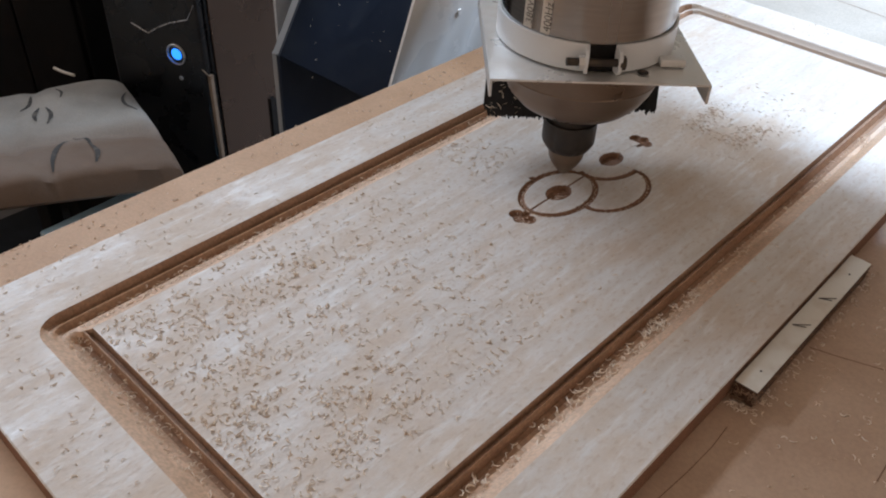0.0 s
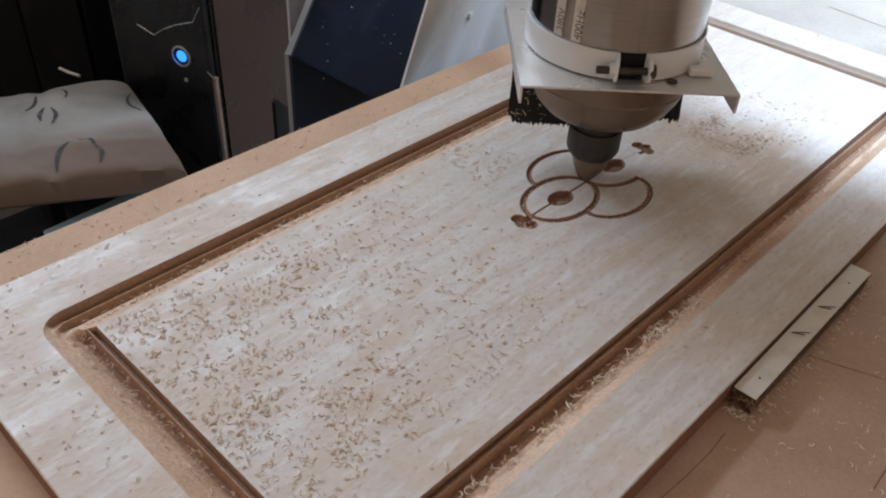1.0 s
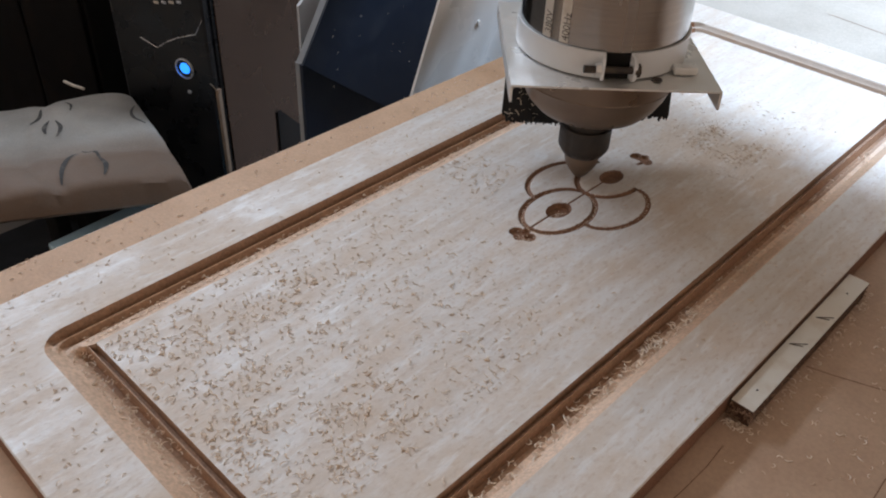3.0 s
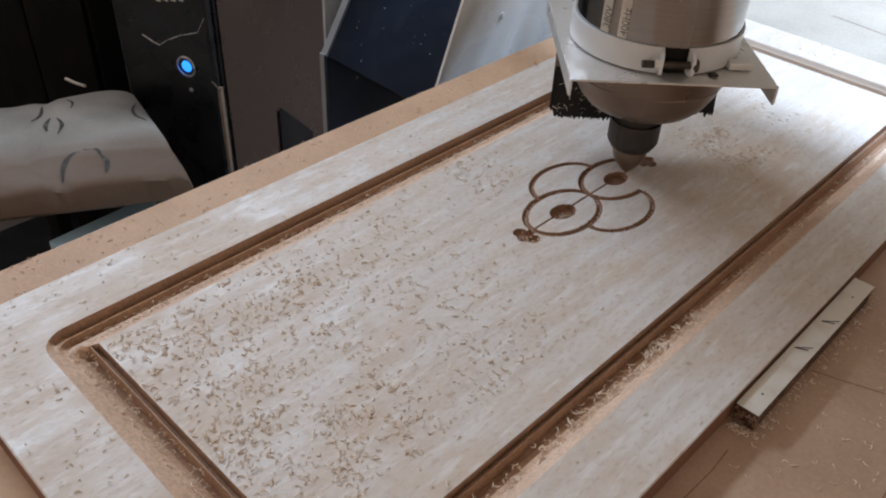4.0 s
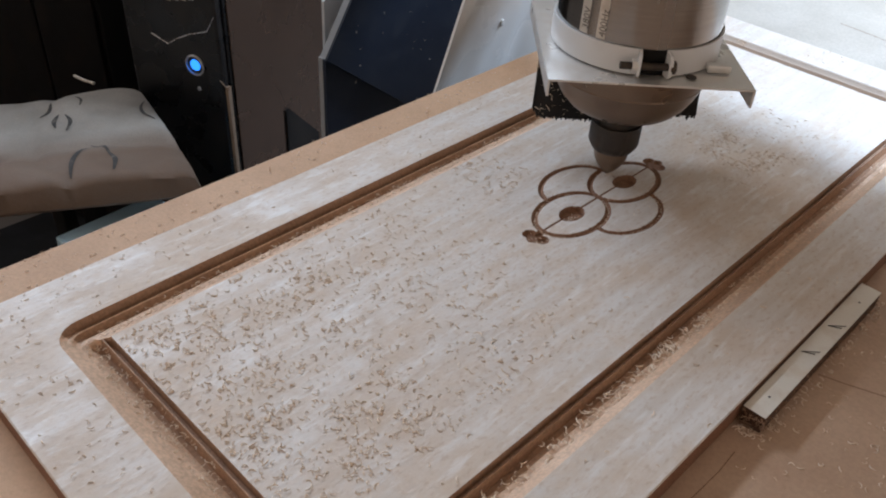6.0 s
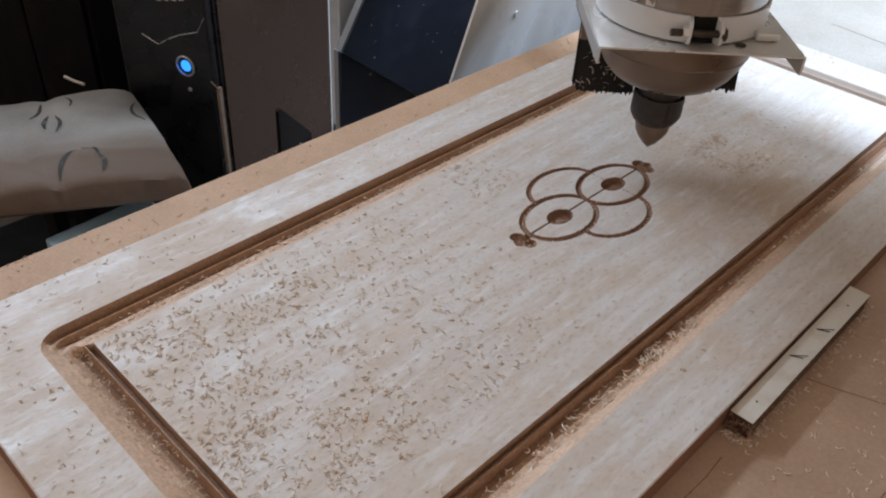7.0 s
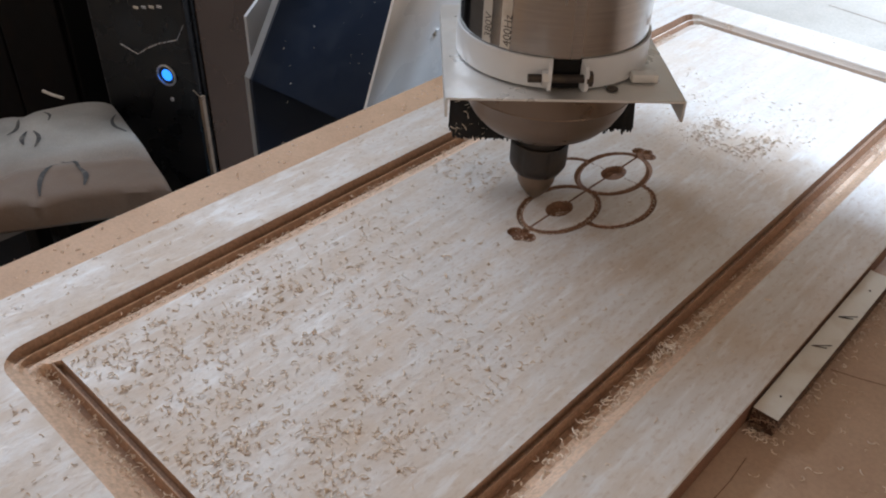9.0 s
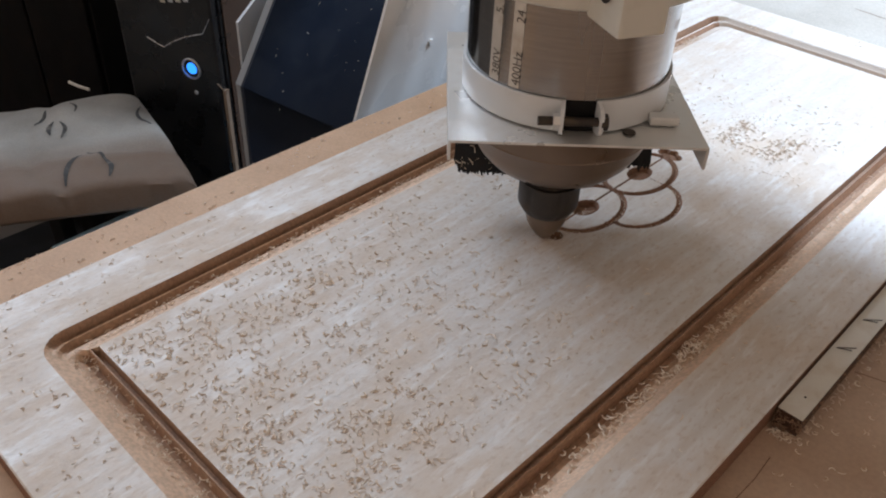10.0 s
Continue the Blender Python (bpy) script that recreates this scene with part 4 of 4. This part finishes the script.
bmesh.ops.transform(dish, matrix=ringm, verts=dish.verts)
part("button_dish", dish, BLACKG, tower, "black dish")
led = lathe([(0, 0.0024), (0.0034, 0.0019), (0.0042, 0.0)], 20)
bmesh.ops.transform(led, matrix=pose(BX + 0.002, -0.0125, BZ - 0.045, 90, 0, 0), verts=led.verts)
part("reset_button", led, CHROME, tower, "small pale round button", True)
part("chrome_line", tube([(-0.147, -0.0135, -0.247), (-0.113, -0.0135, -0.259), (-0.092, -0.0135, -0.245), (-0.064, -0.0135, -0.231), (-0.026, -0.0135, -0.218), (-0.008, -0.0135, -0.189)], 0.0010, 8), CHROME, tower, "thin angular chrome line")
for k in range(4):
    part("port", box(-0.104 + 0.016 * k, -0.094 + 0.016 * k, -0.0135, -0.012, -0.178 + 0.003 * k, -0.173 + 0.003 * k, 0.0008), CHROME if k % 2 else ROD, tower, "small pale port")
part("edge_trim", box(-0.001, 0.0055, -0.0135, -0.004, -0.60, -0.315, 0.0015), BIRCH, tower, "peeling pale edge trim")
for k, (xa, za) in enumerate(((0.010, -0.312), (-0.004, -0.306), (0.008, -0.318))):
    part("torn_trim", tube([(0.003, -0.012, -0.318), (xa, -0.016, za), (xa * 1.6, -0.018, za + 0.004)], 0.0009, 6), BIRCH, tower, "torn trim fibres")
stand = tagged(part("computer_stand", box(-0.24, 0.03, -0.03, 0.45, FLOOR_Z, -0.62, 0.004, PC_M), BLACKM), "low black stand under the computer tower", "stand")

# ---- chair with a worn cushion ----
chair = thing("workshop_chair", "chair with a worn beige fabric seat marked with grey scuffs", "chair")
SEAT = [Vector((-0.735, 0.088)), Vector((-1.082, 0.172)), Vector((-1.235, -0.235)), Vector((-0.955, -0.30))]
SEAT_TOP = -0.352


def seat_point(u, v):
    """u along the front edge from the near corner, v to the back, both 0..1."""
    return SEAT[0] * (1 - u) * (1 - v) + SEAT[1] * (1 - u) * v + SEAT[2] * u * v + SEAT[3] * u * (1 - v)


def build_seat():
    bm = bmesh.new()
    n = 48
    top, low = {}, {}
    for i in range(n + 1):
        for j in range(n + 1):
            u, v = i / n, j / n
            a, b = 2 * u - 1, 2 * v - 1
            k = 1 - 0.035 * (max(abs(a), abs(b)) ** 8) * min(abs(a), abs(b)) ** 6
            p = seat_point(0.5 + a * k / 2, 0.5 + b * k / 2)
            edge = max(0.0, 1 - abs(a) ** 16) ** 0.4 * max(0.0, 1 - abs(b) ** 16) ** 0.4
            sag = 0.005 * noise.noise(Vector((u * 3.2, v * 3.2, 2))) + 0.005 * noise.noise(Vector((u * 9, v * 9, 4)))
            crease = -0.006 * math.exp(-((u - 0.42 - 0.1 * math.sin(v * 4)) / 0.03) ** 2) - 0.007 * math.exp(-((v - 0.30 - 0.08 * math.sin(u * 5)) / 0.035) ** 2)
            top[i, j] = bm.verts.new((p.x, p.y, SEAT_TOP - 0.042 + 0.042 * edge + (sag + crease) * edge))
            low[i, j] = bm.verts.new((p.x, p.y, SEAT_TOP - 0.042 - 0.010 * edge ** 0.8))
    for i in range(n):
        for j in range(n):
            bm.faces.new((top[i, j], top[i + 1, j], top[i + 1, j + 1], top[i, j + 1]))
            bm.faces.new((low[i, j], low[i + 1, j], low[i + 1, j + 1], low[i, j + 1]))
    bmesh.ops.remove_doubles(bm, verts=bm.verts, dist=0.0002)
    return bm


seat = part("seat_cushion", build_seat(), FABRIC, chair, "creased beige fabric cushion, painted brown shade at its edge", True)
hits = bpy.context.view_layer
hits.update()


def scuff(points, width):
    """A dark scuff lying on the cushion."""
    bm = bmesh.new()
    rows = []
    pts = []
    for x, y in points:
        ok, loc, nrm, _ = seat.ray_cast(Vector((x, y, 0.2)), Vector((0, 0, -1)))
        if ok:
            pts.append(loc + nrm * 0.0012)
    for k, p in enumerate(pts):
        d = (pts[min(k + 1, len(pts) - 1)] - pts[max(k - 1, 0)]).normalized()
        s = Vector((-d.y, d.x, 0)) * width * 0.5 * (0.15 + math.sin(math.pi * (k + 0.3) / len(pts)))
        rows.append((bm.verts.new(p + s), bm.verts.new(p - s)))
    for (a, b), (c, d) in zip(rows, rows[1:]):
        bm.faces.new((a, b, d, c))
    part("scuff", bm, STAIN, seat, "curved dark grey scuff")


def scuff_curve(x0, y0, x1, y1, bow, width):
    d = Vector((x1 - x0, y1 - y0))
    n = Vector((-d.y, d.x))
    scuff([((x0 + d.x * f + n.x * bow * math.sin(math.pi * f)), (y0 + d.y * f + n.y * bow * math.sin(math.pi * f))) for f in [k / 8 for k in range(9)]], width)


for x0, y0, x1, y1, bow, w in (
    (-1.100, 0.008, -1.063, -0.029, 0.12, 0.006), (-1.092, 0.048, -1.051, 0.038, 0.15, 0.004), (-1.047, -0.002, -1.005, -0.027, -0.1, 0.007), (-1.040, 0.006, -0.990, -0.016, 0.14, 0.006),
    (-1.015, 0.139, -0.933, 0.114, -0.16, 0.005), (-0.924, -0.014, -0.854, -0.074, -0.08, 0.007), (-0.933, -0.003, -0.880, 0.004, 0.10, 0.005), (-0.890, 0.003, -0.827, -0.017, 0.12, 0.007)):
    scuff_curve(x0, y0, x1, y1, bow, w)
part("seat_base", box(-0.14, 0.02, -0.10, 0.10, -0.436, -0.4045, 0.003, pose(-0.99, -0.07, 0, 0, 0, 20)), BLACKM, chair, "black board under the seat")
for lx, ly in ((-0.15, -0.20), (-0.02, -0.22), (-0.16, 0.14), (-0.12, 0.18)):
    part("leg", box(lx - 0.016, lx + 0.016, ly - 0.016, ly + 0.016, FLOOR_Z, -0.437, 0.003, pose(-0.985, -0.07, 0, 0, 0, 20)), BLACKM, chair, "black chair leg")

tagged(part("plastic_crate", box(0.0, 0.26, -0.178, 0.0, FLOOR_Z, -0.448, 0.005, pose(-0.868, 0.058, 0, 0, 0, 3)), BLUEP), "light blue plastic crate under the chair", "crate")

# black sheet added on the floor for the shade below the seat
tagged(part("floor_shade_sheet", box(-1.45, -0.30, -0.95, 0.22, FLOOR_Z, FLOOR_Z + 0.008, 0.003), BLACKM), "thin black sheet for the shade under the chair", "mat")

# ---- black cabinets behind the chair ----
cab = thing("black_cabinet", "dark matt black steel equipment cabinet", "cabinet", pose(-1.38, 0.10, 0, 0, 0, 21))
part("body", box(-0.95, 0.18, 0.012, 0.45, FLOOR_Z, 0.35, 0.004), BLACKM, cab)
for k, (a, b) in enumerate(((-0.94, -0.36), (-0.355, 0.02), (0.025, 0.175))):
    part("door", box(a, b, 0.0, 0.011, FLOOR_Z + 0.02, 0.34, 0.003), BLACKS, cab)
rod = tube([(-1.172, 0.086, -0.352), (-1.150, 0.092, -0.354), (-1.125, 0.100, -0.354)], 0.0028, 8)
tagged(part("plastic_rod", rod, ROD), "short cream plastic rod lying behind the cushion", "rod")

# ---- what moves ----
SPINDLE_ROWS = [
    (0.0, -0.0151, 0.0251, -0.0015), (0.15, -0.0235, 0.006, -0.0015), (0.25, -0.0325, 0.0080, -0.0015), (0.4, -0.0475, 0.0330, -0.0015), (0.5, -0.0468, 0.0509, -0.0016),
    (0.65, -0.0260, 0.0700, -0.0015), (0.85, -0.0165, 0.0470, -0.0015), (1.0, -0.0023, 0.0367, -0.0015), (1.2, -0.0150, 0.0560, -0.0010), (1.35, -0.0060, 0.0700, 0.0120),
    (1.5, 0.0012, 0.0696, 0.0138), (1.7, 0.0020, 0.0745, 0.0060), (1.85, 0.0150, 0.0790, -0.0005), (2.0, 0.0186, 0.0737, -0.0009), (2.2, 0.0215, 0.0560, -0.0015),
    (2.35, 0.0130, 0.0410, -0.0020), (2.5, 0.0033, 0.0346, -0.0022), (2.7, -0.0010, 0.0362, -0.0022), (3.0, -0.0200, 0.0520, -0.0023), (3.25, -0.0235, 0.0720, -0.0023),
    (3.5, -0.0150, 0.0980, -0.0023), (3.8, -0.0010, 0.1080, -0.0023), (4.0, -0.0022, 0.0884, -0.0024), (4.2, -0.0018, 0.0690, -0.0024), (4.35, -0.0016, 0.0860, -0.0024),
    (4.5, -0.0018, 0.1062, -0.0025), (4.75, 0.0150, 0.0980, -0.0025), (5.0, 0.0230, 0.0732, -0.0025), (5.2, 0.0130, 0.0700, -0.0025), (5.5, -0.0010, 0.0641, -0.0025),
    (5.7, -0.0020, 0.0540, -0.0025), (6.0, -0.0180, 0.0705, -0.0010), (6.3, 0.0180, 0.0705, -0.0010), (6.5, 0.0080, 0.0700, 0.0120), (6.8, -0.0009, 0.0745, 0.0195),
    (7.0, 0.0003, 0.1137, 0.0191), (7.1, -0.0010, 0.1150, 0.0115), (7.2, -0.0050, 0.1175, 0.0040), (7.35, -0.0110, 0.1200, -0.0010), (7.5, -0.0134, 0.1192, -0.0017), (7.8, -0.0040, 0.1130, -0.0022),
    (8.0, -0.0075, 0.1023, -0.0022), (8.2, -0.0200, 0.0880, -0.0022), (8.5, -0.0437, 0.0576, -0.0023), (8.75, -0.0430, 0.0220, -0.0022), (9.0, -0.0232, -0.0010, -0.0019),
    (9.2, -0.0150, -0.0260, -0.0025), (9.5, -0.0029, -0.0426, -0.0027), (9.75, 0.0000, -0.0500, -0.0024), (10.0, 0.0014, -0.0521, -0.0020),
]


def motions():
    walk(spindle, [(t, pose(x, y, z)) for t, x, y, z in SPINDLE_ROWS])
    walk(gantry, [(t, pose(0, y, 0)) for t, x, y, z in SPINDLE_ROWS])
    for ob, when in VENEER_PIECES:
        rest, sunk = pose(0, 0, 0), pose(0, 0, -0.011)
        walk(ob, [(0.0, rest), (when - 0.1, rest), (when - 0.04, rest), (when + 0.04, sunk), (when + 0.1, sunk), (10.0, sunk)])


motions()
